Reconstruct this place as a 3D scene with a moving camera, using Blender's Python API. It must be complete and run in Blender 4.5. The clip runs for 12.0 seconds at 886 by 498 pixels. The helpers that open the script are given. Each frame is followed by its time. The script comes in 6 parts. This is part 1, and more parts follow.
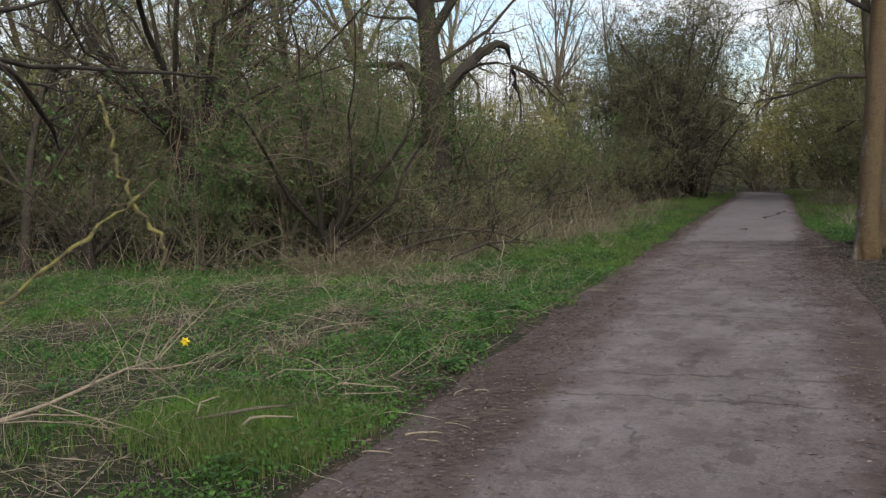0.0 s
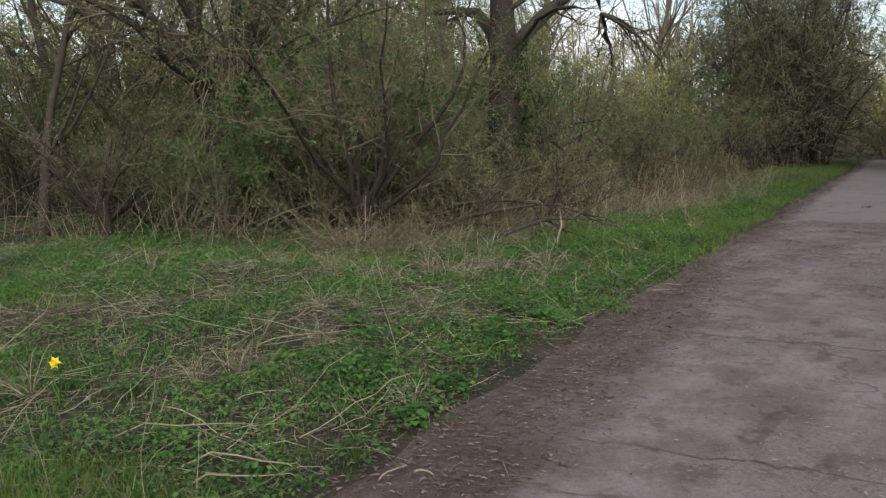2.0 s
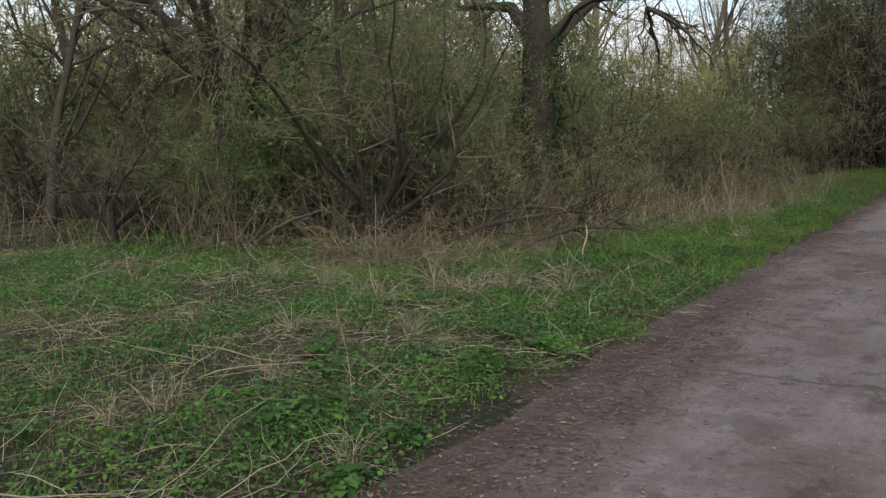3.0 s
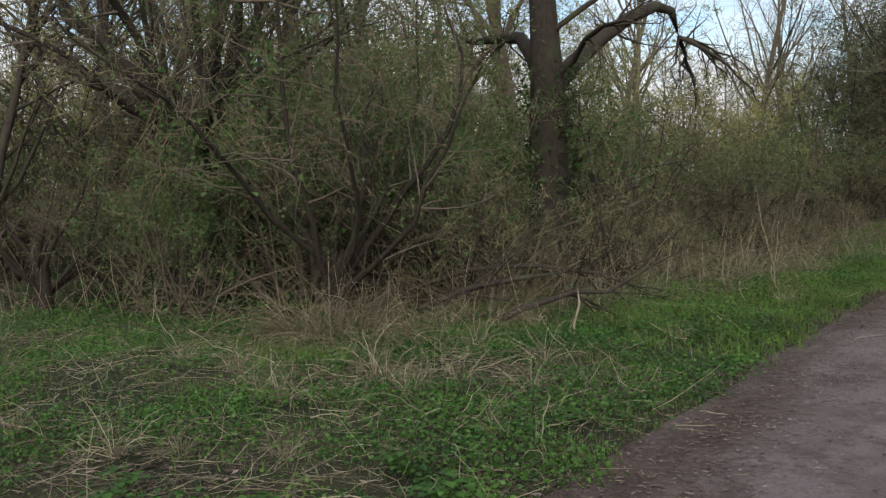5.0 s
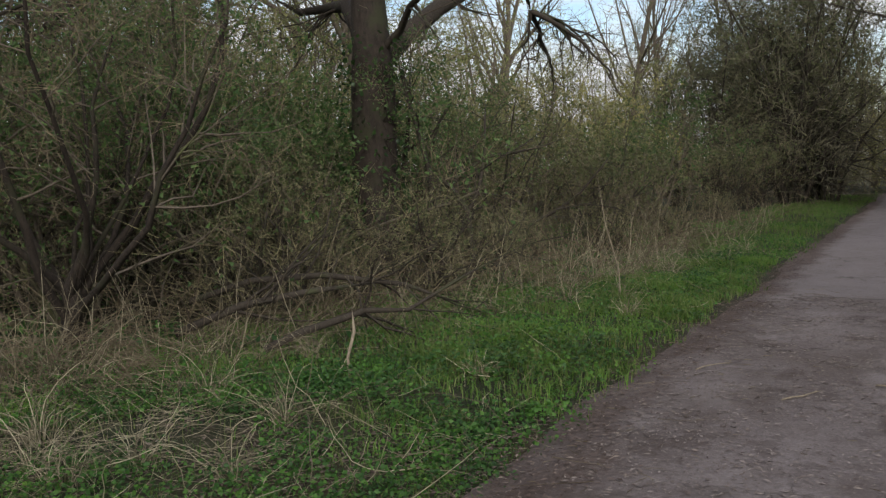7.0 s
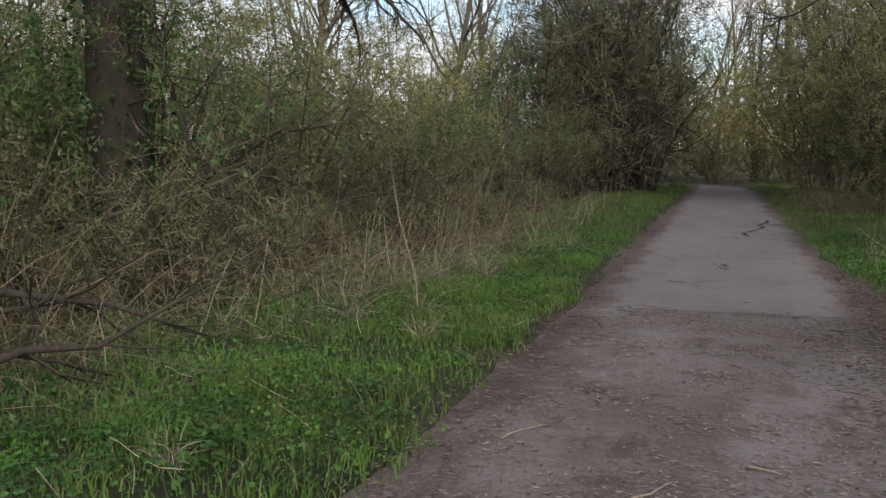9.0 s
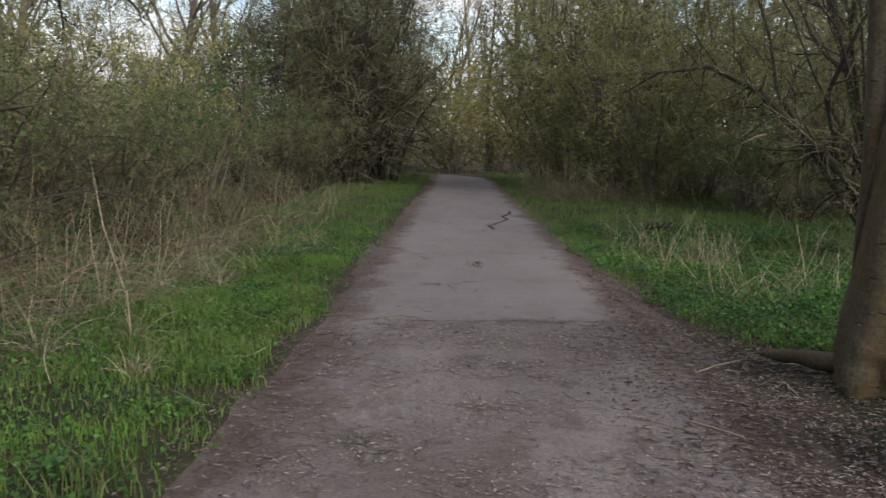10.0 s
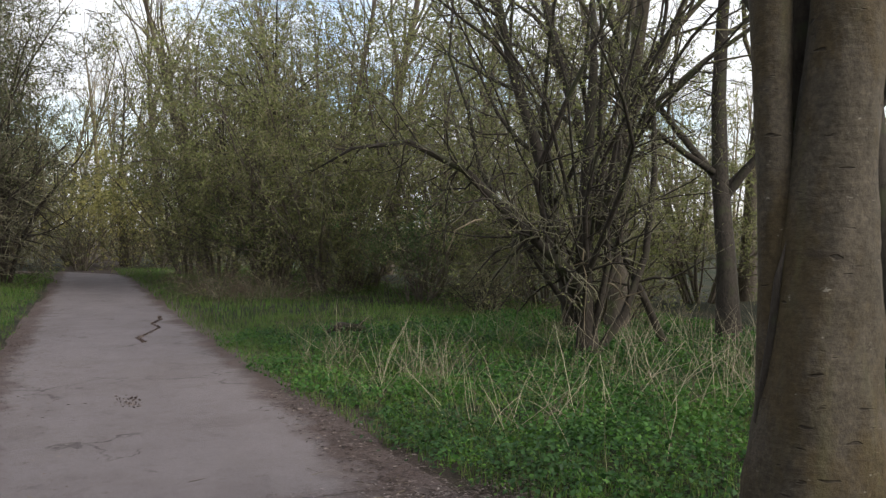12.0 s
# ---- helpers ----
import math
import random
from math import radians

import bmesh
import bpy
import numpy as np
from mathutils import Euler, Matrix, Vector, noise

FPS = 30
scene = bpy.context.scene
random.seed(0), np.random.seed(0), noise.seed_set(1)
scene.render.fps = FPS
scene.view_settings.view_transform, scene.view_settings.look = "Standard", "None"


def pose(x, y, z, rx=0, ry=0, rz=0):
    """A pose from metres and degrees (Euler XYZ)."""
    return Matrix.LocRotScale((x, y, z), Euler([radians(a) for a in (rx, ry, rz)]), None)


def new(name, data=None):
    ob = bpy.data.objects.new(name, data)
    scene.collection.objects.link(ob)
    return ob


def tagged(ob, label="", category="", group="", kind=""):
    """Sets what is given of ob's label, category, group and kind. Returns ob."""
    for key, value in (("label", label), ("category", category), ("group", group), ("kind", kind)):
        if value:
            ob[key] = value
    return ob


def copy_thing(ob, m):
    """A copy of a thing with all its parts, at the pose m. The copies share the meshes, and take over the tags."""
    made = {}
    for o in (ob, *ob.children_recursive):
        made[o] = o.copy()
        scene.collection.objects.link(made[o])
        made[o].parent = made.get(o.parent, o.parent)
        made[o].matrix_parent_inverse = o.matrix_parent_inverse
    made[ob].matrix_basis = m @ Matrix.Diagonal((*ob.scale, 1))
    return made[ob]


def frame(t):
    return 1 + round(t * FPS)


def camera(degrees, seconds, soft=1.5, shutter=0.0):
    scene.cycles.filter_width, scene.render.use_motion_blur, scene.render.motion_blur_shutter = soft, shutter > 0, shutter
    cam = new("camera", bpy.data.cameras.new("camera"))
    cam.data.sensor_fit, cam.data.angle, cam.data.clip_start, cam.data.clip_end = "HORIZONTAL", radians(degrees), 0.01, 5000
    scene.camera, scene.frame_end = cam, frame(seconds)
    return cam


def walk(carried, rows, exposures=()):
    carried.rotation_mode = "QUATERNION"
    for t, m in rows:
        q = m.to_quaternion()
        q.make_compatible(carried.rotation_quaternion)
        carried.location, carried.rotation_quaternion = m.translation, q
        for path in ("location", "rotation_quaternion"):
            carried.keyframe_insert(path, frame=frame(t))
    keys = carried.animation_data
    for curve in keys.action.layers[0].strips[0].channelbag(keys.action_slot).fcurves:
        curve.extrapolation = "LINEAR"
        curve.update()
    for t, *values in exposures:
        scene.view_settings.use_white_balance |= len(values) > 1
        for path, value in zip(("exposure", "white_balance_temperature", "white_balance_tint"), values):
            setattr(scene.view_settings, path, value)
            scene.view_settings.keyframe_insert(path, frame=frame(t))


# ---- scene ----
cam = camera(53.4, 12.0, 1.38, 0.08)
METRES, EYE, TILT, LEAN, TURN = 13.6, 1.5, 0.0, 0.0, 20.9
ROWS = [
    (0.0, 0.0, 0.0, 0.0, -0.19, -5.17, 2.06),
    (0.5, 0.0111, 0.045, -0.0016, 3.73, -5.98, 2.13),
    (1.0, 0.0257, 0.0837, -0.0002, 6.38, -7.04, 2.76),
    (1.5, 0.0413, 0.1208, 0.0001, 6.92, -7.46, 1.38),
    (2.0, 0.0597, 0.1561, 0.0019, 6.97, -7.69, 1.05),
    (2.5, 0.076, 0.1933, 0.0007, 9.93, -6.94, 0.56),
    (3.0, 0.0877, 0.2323, -0.0014, 10.67, -7.4, 1.12),
    (5.0, 0.1297, 0.3899, -0.0035, 14.46, -4.3, 1.82),
    (5.5, 0.1416, 0.4277, -0.0034, 11.1, -4.43, 1.6),
    (6.0, 0.1546, 0.4672, -0.0036, 9.65, -4.56, 1.69),
    (6.5, 0.1635, 0.5057, -0.0043, 9.37, -4.77, 1.54),
    (7.0, 0.1774, 0.5426, -0.0046, 7.61, -5.26, 1.76),
    (9.0, 0.2071, 0.7016, -0.0075, -3.31, -6.62, 0.06),
    (9.5, 0.2148, 0.7441, -0.0073, -9.97, -7.43, 0.08),
    (10.0, 0.2211, 0.7836, -0.0065, -19.99, -7.27, -0.54),
    (10.5, 0.234, 0.822, -0.0062, -37.19, -7.28, 0.74),
    (11.0, 0.2451, 0.8675, -0.0067, -40.73, -6.89, 1.66),
    (11.5, 0.2607, 0.9096, -0.007, -42.45, -2.05, 1.94),
    (12.0, 0.2769, 0.9559, -0.0077, -43.16, -1.42, 0.4),
]
walk(cam, [(t, pose(0, 0, EYE, TILT, LEAN, TURN) @ pose(METRES * x, METRES * y, METRES * z, 90 + pitch, roll, yaw)) for t, x, y, z, yaw, pitch, roll in ROWS],
     exposures=[(0.0, 0.35), (1.2, 0.58), (2.5, 0.42), (5.0, 0.24), (6.0, 0.1), (7.2, 0.15), (9.0, 0.36), (11.0, 0.62), (12.0, 0.68)])

# ---- world, sun ----
world = bpy.data.worlds.new("overcast_sky")
scene.world = world
world.use_nodes = True
SUN_UP, SUN_ROT = 30.0, 146.0


def sky_nodes():
    nt = world.node_tree
    nt.nodes.clear()
    out = nt.nodes.new("ShaderNodeOutputWorld")
    sky = nt.nodes.new("ShaderNodeTexSky")
    sky.sky_type = "NISHITA"
    sky.sun_disc = False
    sky.sun_elevation, sky.sun_rotation = radians(SUN_UP), radians(SUN_ROT)
    blue = nt.nodes.new("ShaderNodeBackground")
    blue.inputs["Strength"].default_value = 0.15
    nt.links.new(sky.outputs[0], blue.inputs["Color"])
    co = nt.nodes.new("ShaderNodeTexCoord")
    mp = nt.nodes.new("ShaderNodeMapping")
    mp.inputs["Scale"].default_value = (1.0, 1.0, 2.6)
    nt.links.new(co.outputs["Generated"], mp.inputs["Vector"])
    no = nt.nodes.new("ShaderNodeTexNoise")
    no.inputs["Scale"].default_value = 3.2
    no.inputs["Detail"].default_value = 7
    no.inputs["Roughness"].default_value = 0.58
    nt.links.new(mp.outputs[0], no.inputs["Vector"])
    ramp = nt.nodes.new("ShaderNodeValToRGB")
    ramp.color_ramp.elements[0].position, ramp.color_ramp.elements[1].position = 0.39, 0.54
    nt.links.new(no.outputs[0], ramp.inputs[0])
    tone = nt.nodes.new("ShaderNodeValToRGB")
    tone.color_ramp.elements[0].position, tone.color_ramp.elements[1].position = 0.4, 0.75
    tone.color_ramp.elements[0].color = (0.97, 0.98, 1.0, 1)
    tone.color_ramp.elements[1].color = (0.74, 0.77, 0.83, 1)
    nt.links.new(no.outputs[0], tone.inputs[0])
    cloud = nt.nodes.new("ShaderNodeBackground")
    cloud.inputs["Strength"].default_value = 0.93
    nt.links.new(tone.outputs[0], cloud.inputs["Color"])
    mix = nt.nodes.new("ShaderNodeMixShader")
    nt.links.new(ramp.outputs[0], mix.inputs[0])
    nt.links.new(blue.outputs[0], mix.inputs[1])
    nt.links.new(cloud.outputs[0], mix.inputs[2])
    nt.links.new(mix.outputs[0], out.inputs["Surface"])


sky_nodes()
sun = new("sun", bpy.data.lights.new("sun", "SUN"))
sun.data.energy, sun.data.angle, sun.data.color = 2.3, radians(35), (1.0, 0.965, 0.91)
sun.matrix_world = pose(0, 0, 30, 90 - SUN_UP, 0, 180 - SUN_ROT)
tagged(sun, kind="structure")


# ---- materials ----
class Nodes:
    """A small builder of node materials."""

    def __init__(self, name, rough=0.8):
        self.m = bpy.data.materials.new(name)
        self.m.use_nodes = True
        self.t = self.m.node_tree
        self.b = self.t.nodes["Principled BSDF"]
        self.b.inputs["Roughness"].default_value = rough
        self.b.inputs["Specular IOR Level"].default_value = 0.25
        self.geo = self.t.nodes.new("ShaderNodeNewGeometry")
        self.co = self.t.nodes.new("ShaderNodeTexCoord")

    def put(self, a, b):
        self.t.links.new(a, b)

    def noise(self, scale, detail=5, rough=0.6, stretch=None, world=False):
        n = self.t.nodes.new("ShaderNodeTexNoise")
        n.inputs["Scale"].default_value = scale
        n.inputs["Detail"].default_value = detail
        n.inputs["Roughness"].default_value = rough
        src = self.geo.outputs["Position"] if world else self.co.outputs["Object"]
        if stretch:
            mp = self.t.nodes.new("ShaderNodeMapping")
            mp.inputs["Scale"].default_value = stretch
            self.put(src, mp.inputs["Vector"])
            src = mp.outputs[0]
        self.put(src, n.inputs["Vector"])
        return n.outputs[0]

    def ramp(self, src, *stops):
        r = self.t.nodes.new("ShaderNodeValToRGB")
        e = r.color_ramp.elements
        while len(e) < len(stops):
            e.new(0.5)
        for el, (p, c) in zip(e, stops):
            el.position = p
            el.color = (*c, 1) if len(c) == 3 else c
        self.put(src, r.inputs[0])
        return r.outputs[0]

    def mask(self, src, a, b):
        return self.ramp(src, (a, (0, 0, 0)), (b, (1, 1, 1)))

    def mix(self, f, a, b, how="MIX"):
        n = self.t.nodes.new("ShaderNodeMix")
        n.data_type, n.blend_type = "RGBA", how
        for v, s in ((f, n.inputs[0]), (a, n.inputs[6]), (b, n.inputs[7])):
            if isinstance(v, (int, float)):
                s.default_value = v
            elif isinstance(v, tuple):
                s.default_value = (*v, 1)
            else:
                self.put(v, s)
        return n.outputs[2]

    def math(self, how, a, b=0.0):
        n = self.t.nodes.new("ShaderNodeMath")
        n.operation = how
        for v, s in ((a, n.inputs[0]), (b, n.inputs[1])):
            if isinstance(v, (int, float)):
                s.default_value = v
            else:
                self.put(v, s)
        return n.outputs[0]

    def xyz(self):
        n = self.t.nodes.new("ShaderNodeSeparateXYZ")
        self.put(self.geo.outputs["Position"], n.inputs[0])
        return n.outputs

    def color(self, c):
        self.put(c, self.b.inputs["Base Color"])

    def bump(self, h, strength=0.4, dist=0.01):
        n = self.t.nodes.new("ShaderNodeBump")
        n.inputs["Strength"].default_value, n.inputs["Distance"].default_value = strength, dist
        self.put(h, n.inputs["Height"])
        self.put(n.outputs[0], self.b.inputs["Normal"])

    def thin(self, colour, amount=0.35):
        """Lets some light through a leaf."""
        tr = self.t.nodes.new("ShaderNodeBsdfTranslucent")
        self.put(colour, tr.inputs["Color"])
        mx = self.t.nodes.new("ShaderNodeMixShader")
        mx.inputs[0].default_value = amount
        self.put(self.b.outputs[0], mx.inputs[1])
        self.put(tr.outputs[0], mx.inputs[2])
        self.put(mx.outputs[0], self.t.nodes["Material Output"].inputs["Surface"])


def bark_mat(name, dark, light, moss=None, scale=9.0, moss_lo=0.52, moss_hi=0.66, relief=0.6):
    n = Nodes(name, 0.88)
    big = n.noise(scale * 0.35, 4)
    fine = n.noise(scale * 4, 6, 0.7, (1, 1, 0.35))
    c = n.ramp(fine, (0.3, dark), (0.7, light))
    c = n.mix(n.mask(n.noise(scale * 12, 3), 0.62, 0.72), c, tuple(min(1, v * 1.25) for v in light))
    if moss:
        c = n.mix(n.mask(big, moss_lo, moss_hi), c, moss)
    n.color(c)
    n.bump(fine, relief, 0.012)
    return n.m


def twig_mat(name, a, b, c):
    n = Nodes(name, 0.8)
    n.color(n.ramp(n.geo.outputs["Random Per Island"], (0.0, a), (0.55, b), (1.0, c)))
    return n.m


def leaf_mat(name, *cols, rough=0.55, through_light=0.35, fresh=None):
    n = Nodes(name, rough)
    k = len(cols) - 1
    c = n.ramp(n.geo.outputs["Random Per Island"], *[(i / k, col) for i, col in enumerate(cols)])
    c = n.mix(n.mask(n.noise(0.9, 3, world=True), 0.35, 0.7), n.mix(0.25, c, (0.02, 0.02, 0.005)), c)
    if fresh:
        c = n.mix(n.mask(n.noise(1.5, 4, 0.6, world=True), 0.52, 0.64), c, n.mix(0.5, c, fresh))
    n.color(c)
    n.thin(c, through_light)
    return n.m


BARK_GREY = bark_mat("grey_brown_bark", (0.055, 0.043, 0.032), (0.16, 0.13, 0.10), (0.10, 0.105, 0.045))
BARK_DARK = bark_mat("dark_wet_bark", (0.018, 0.014, 0.011), (0.062, 0.05, 0.038), (0.05, 0.052, 0.026))
BARK_OAK = bark_mat("furrowed_bark", (0.012, 0.009, 0.007), (0.045, 0.034, 0.026), (0.034, 0.034, 0.018), 7.0, relief=1.0)
BARK_LICHEN = bark_mat("lichen_covered_bark", (0.07, 0.06, 0.036), (0.2, 0.172, 0.09), (0.29, 0.265, 0.09), 260.0, 0.44, 0.56)
BARK_PALE = bark_mat("bleached_dead_wood", (0.15, 0.12, 0.09), (0.34, 0.28, 0.20))
TWIG_BROWN = twig_mat("brown_twigs", (0.07, 0.056, 0.036), (0.155, 0.124, 0.078), (0.27, 0.218, 0.132))
TWIG_GREEN = twig_mat("olive_twigs", (0.10, 0.09, 0.052), (0.205, 0.182, 0.098), (0.33, 0.292, 0.158))
TWIG_OLIVE = twig_mat("dark_olive_twigs", (0.066, 0.06, 0.04), (0.13, 0.118, 0.076), (0.212, 0.194, 0.124))
TWIG_DARK = twig_mat("dark_twigs", (0.04, 0.032, 0.025), (0.085, 0.068, 0.05), (0.14, 0.11, 0.08))
CANE = twig_mat("dead_canes", (0.06, 0.046, 0.03), (0.125, 0.097, 0.06), (0.24, 0.195, 0.125))
STRAW = twig_mat("dry_straw", (0.095, 0.08, 0.052), (0.205, 0.175, 0.115), (0.46, 0.405, 0.28))
LEAF_SPRING = leaf_mat("fresh_small_leaves", (0.044, 0.086, 0.026), (0.074, 0.132, 0.04), (0.125, 0.195, 0.06))
LEAF_OLIVE = leaf_mat("olive_bud_leaves", (0.17, 0.185, 0.065), (0.26, 0.28, 0.1), (0.36, 0.365, 0.15), through_light=0.5)
LEAF_DULL = leaf_mat("dull_bud_leaves", (0.07, 0.085, 0.036), (0.115, 0.132, 0.055), (0.17, 0.185, 0.08))
LEAF_YELLOW = leaf_mat("yellow_green_catkins", (0.24, 0.225, 0.06), (0.36, 0.33, 0.10), (0.48, 0.43, 0.16))
LEAF_NETTLE = leaf_mat("nettle_leaves", (0.022, 0.06, 0.018), (0.038, 0.098, 0.026), (0.06, 0.14, 0.036), rough=0.5)
LEAF_BRIGHT = leaf_mat("young_herb_leaves", (0.068, 0.155, 0.02), (0.108, 0.222, 0.032), (0.165, 0.3, 0.052), rough=0.5, through_light=0.4)
LEAF_HERB = leaf_mat("herb_leaves", (0.029, 0.08, 0.019), (0.056, 0.142, 0.03), (0.11, 0.23, 0.046), rough=0.5, fresh=(0.1, 0.23, 0.035))
GRASS = leaf_mat("green_grass", (0.05, 0.096, 0.02), (0.085, 0.165, 0.03), (0.15, 0.235, 0.055), (0.22, 0.205, 0.1), rough=0.5, fresh=(0.15, 0.31, 0.04))


def litter_mat():
    n = Nodes("leaf_litter", 0.85)
    n.color(n.ramp(n.geo.outputs["Random Per Island"], (0.0, (0.045, 0.031, 0.026)), (0.5, (0.09, 0.063, 0.053)), (0.85, (0.15, 0.11, 0.092)), (1.0, (0.27, 0.215, 0.18))))
    return n.m


LITTER = litter_mat()
CHIPS_DARK = twig_mat("wood_chips", (0.03, 0.021, 0.018), (0.072, 0.051, 0.044), (0.24, 0.19, 0.163))
CHIPS = twig_mat("pale_chips", (0.075, 0.056, 0.049), (0.16, 0.128, 0.114), (0.29, 0.245, 0.22))
IVY = leaf_mat("ivy_leaves", (0.015, 0.04, 0.012), (0.03, 0.07, 0.018), (0.05, 0.10, 0.03), rough=0.35)


def ground_material():
    n = Nodes("soil_and_litter", 0.95)
    x, y, z = n.xyz()
    wob = n.math("MULTIPLY", n.math("SUBTRACT", n.noise(1.1, 4, world=True), 0.5), 0.9)
    off = n.math("ABSOLUTE", n.math("ADD", n.math("ADD", x, 0.55), wob))
    fine = n.noise(38, 6, 0.75, world=True)
    soil = n.ramp(fine, (0.3, (0.028, 0.02, 0.016)), (0.55, (0.07, 0.05, 0.04)), (0.75, (0.14, 0.105, 0.085)))
    turf = n.ramp(n.noise(16, 6, 0.7, world=True), (0.3, (0.009, 0.013, 0.006)), (0.6, (0.026, 0.032, 0.012)), (0.78, (0.075, 0.062, 0.035)))
    turf = n.mix(n.mask(n.noise(0.8, 4, world=True), 0.45, 0.62), turf, n.ramp(fine, (0.3, (0.022, 0.021, 0.011)), (0.75, (0.085, 0.072, 0.038))))
    f = n.t.nodes.new("ShaderNodeMapRange")
    f.inputs["From Min"].default_value, f.inputs["From Max"].default_value = 1.45, 1.75
    n.put(off, f.inputs["Value"])
    n.color(n.mix(f.outputs[0], soil, turf))
    n.bump(fine, 0.8, 0.03)
    return n.m


def asphalt_material():
    n = Nodes("worn_dusty_asphalt", 0.85)
    x, y, z = n.xyz()
    grit = n.noise(170, 3, 0.8, world=True)
    mid = n.noise(9, 5, 0.65, world=True)
    big = n.noise(0.9, 5, 0.6, world=True)
    c = n.ramp(grit, (0.28, (0.122, 0.098, 0.096)), (0.72, (0.268, 0.226, 0.226)))
    c = n.mix(n.mask(mid, 0.56, 0.8), c, (0.12, 0.098, 0.088), "MIX")
    c = n.mix(n.mask(big, 0.50, 0.72), c, n.ramp(mid, (0.3, (0.085, 0.064, 0.056)), (0.7, (0.17, 0.135, 0.12))))
    # litter trodden into the surface short of the newer stretch
    span = n.t.nodes.new("ShaderNodeMapRange")
    span.inputs["From Min"].default_value, span.inputs["From Max"].default_value = 18.3, 18.45
    n.put(n.math("ADD", y, n.math("MULTIPLY", n.math("SUBTRACT", big, 0.5), 0.7)), span.inputs["Value"])
    old = n.mix(n.mask(n.noise(60, 5, 0.8, world=True), 0.49, 0.66), c, (0.09, 0.068, 0.06))
    start = n.t.nodes.new("ShaderNodeMapRange")
    start.inputs["From Min"].default_value, start.inputs["From Max"].default_value = 10.5, 14.0
    n.put(y, start.inputs["Value"])
    old = n.mix(start.outputs[0], c, old)
    new_c = n.mix(0.65, c, n.ramp(grit, (0.3, (0.14, 0.118, 0.117)), (0.7, (0.225, 0.196, 0.194))))
    c = n.mix(span.outputs[0], old, new_c)
    # cracks: a wandering web, and the two long ones across
    vo = n.t.nodes.new("ShaderNodeTexVoronoi")
    vo.feature = "DISTANCE_TO_EDGE"
    vo.inputs["Scale"].default_value = 0.75
    warp = n.t.nodes.new("ShaderNodeVectorMath")
    warp.operation = "ADD"
    n.put(n.geo.outputs["Position"], warp.inputs[0])
    nz = n.t.nodes.new("ShaderNodeTexNoise")
    nz.inputs["Scale"].default_value, nz.inputs["Detail"].default_value = 3.0, 6
    n.put(n.geo.outputs["Position"], nz.inputs["Vector"])
    n.put(nz.outputs["Color"], warp.inputs[1])
    n.put(warp.outputs[0], vo.inputs["Vector"])
    ragged = n.noise(14, 5, 0.75, world=True)

    def line(d, width):
        mr = n.t.nodes.new("ShaderNodeMapRange")
        mr.inputs["From Min"].default_value, mr.inputs["From Max"].default_value = width, width * 0.25
        n.put(n.math("ADD", d, n.math("MULTIPLY", n.math("SUBTRACT", ragged, 0.5), width * 2.2)), mr.inputs["Value"])
        return mr.outputs[0]

    cr = n.math("MULTIPLY", line(vo.outputs["Distance"], 0.018), n.mask(n.noise(0.8, 4, world=True), 0.5, 0.58))
    for y0 in (5.75, 6.4, 8.9, 18.35):
        d = n.math("ABSOLUTE", n.math("SUBTRACT", n.math("ADD", y, n.math("MULTIPLY", n.math("SUBTRACT", n.noise(2.4, 6, 0.65, world=True), 0.5), 0.4)), y0))
        cr = n.math("MAXIMUM", cr, line(d, 0.028))
    c = n.mix(n.math("MULTIPLY", cr, 0.7), c, (0.04, 0.032, 0.027))
    # leaf mould creeping in from both edges, further on the near right
    side = n.math("ADD", x, 0.48)
    wide = n.t.nodes.new("ShaderNodeMapRange")
    wide.inputs["From Min"].default_value, wide.inputs["From Max"].default_value, wide.inputs["To Max"].default_value = 8.0, 13.0, 0.5
    n.put(y, wide.inputs["Value"])
    side = n.math("MAXIMUM", side, n.math("SUBTRACT", n.math("MULTIPLY", side, -1.0), wide.outputs[0]))
    off = n.math("ADD", side, n.math("MULTIPLY", n.math("SUBTRACT", n.noise(1.3, 6, 0.62, world=True), 0.5), 0.95))
    mr = n.t.nodes.new("ShaderNodeMapRange")
    mr.inputs["From Min"].default_value, mr.inputs["From Max"].default_value = 0.78, 1.02
    n.put(n.math("ADD", off, n.math("MULTIPLY", n.math("SUBTRACT", n.noise(22, 4, 0.7, world=True), 0.5), 0.25)), mr.inputs["Value"])
    mould = n.ramp(n.noise(46, 6, 0.75, world=True), (0.32, (0.032, 0.021, 0.018)), (0.55, (0.085, 0.058, 0.05)), (0.72, (0.17, 0.125, 0.105)))
    mould = n.mix(n.mask(n.noise(3.0, 5, 0.65, world=True), 0.42, 0.62), mould, n.mix(0.4, mould, (0.15, 0.105, 0.085)))
    c = n.mix(mr.outputs[0], c, mould)
    calm = c
    c = n.mix(n.mask(n.noise(1.7, 7, 0.7, (0.85, 1.1, 1), world=True), 0.49, 0.6), c, n.mix(0.45, c, (0.075, 0.052, 0.043)))
    c = n.mix(n.mask(n.noise(4.2, 6, 0.72, world=True), 0.585, 0.625), c, n.mix(0.5, c, (0.05, 0.035, 0.029)))
    c = n.mix(n.mask(n.noise(48, 4, 0.8, world=True), 0.38, 0.62), n.mix(0.45, c, (0.045, 0.035, 0.03)), c)
    c = n.mix(n.mask(n.noise(85, 3, 0.8, (1.0, 0.6, 1), world=True), 0.6, 0.72), c, n.mix(0.55, c, (0.36, 0.31, 0.29)))
    c = n.mix(n.mask(n.noise(34, 5, 0.8, (1.0, 0.35, 1), world=True), 0.56, 0.7), c, n.mix(0.45, c, (0.07, 0.05, 0.042)))
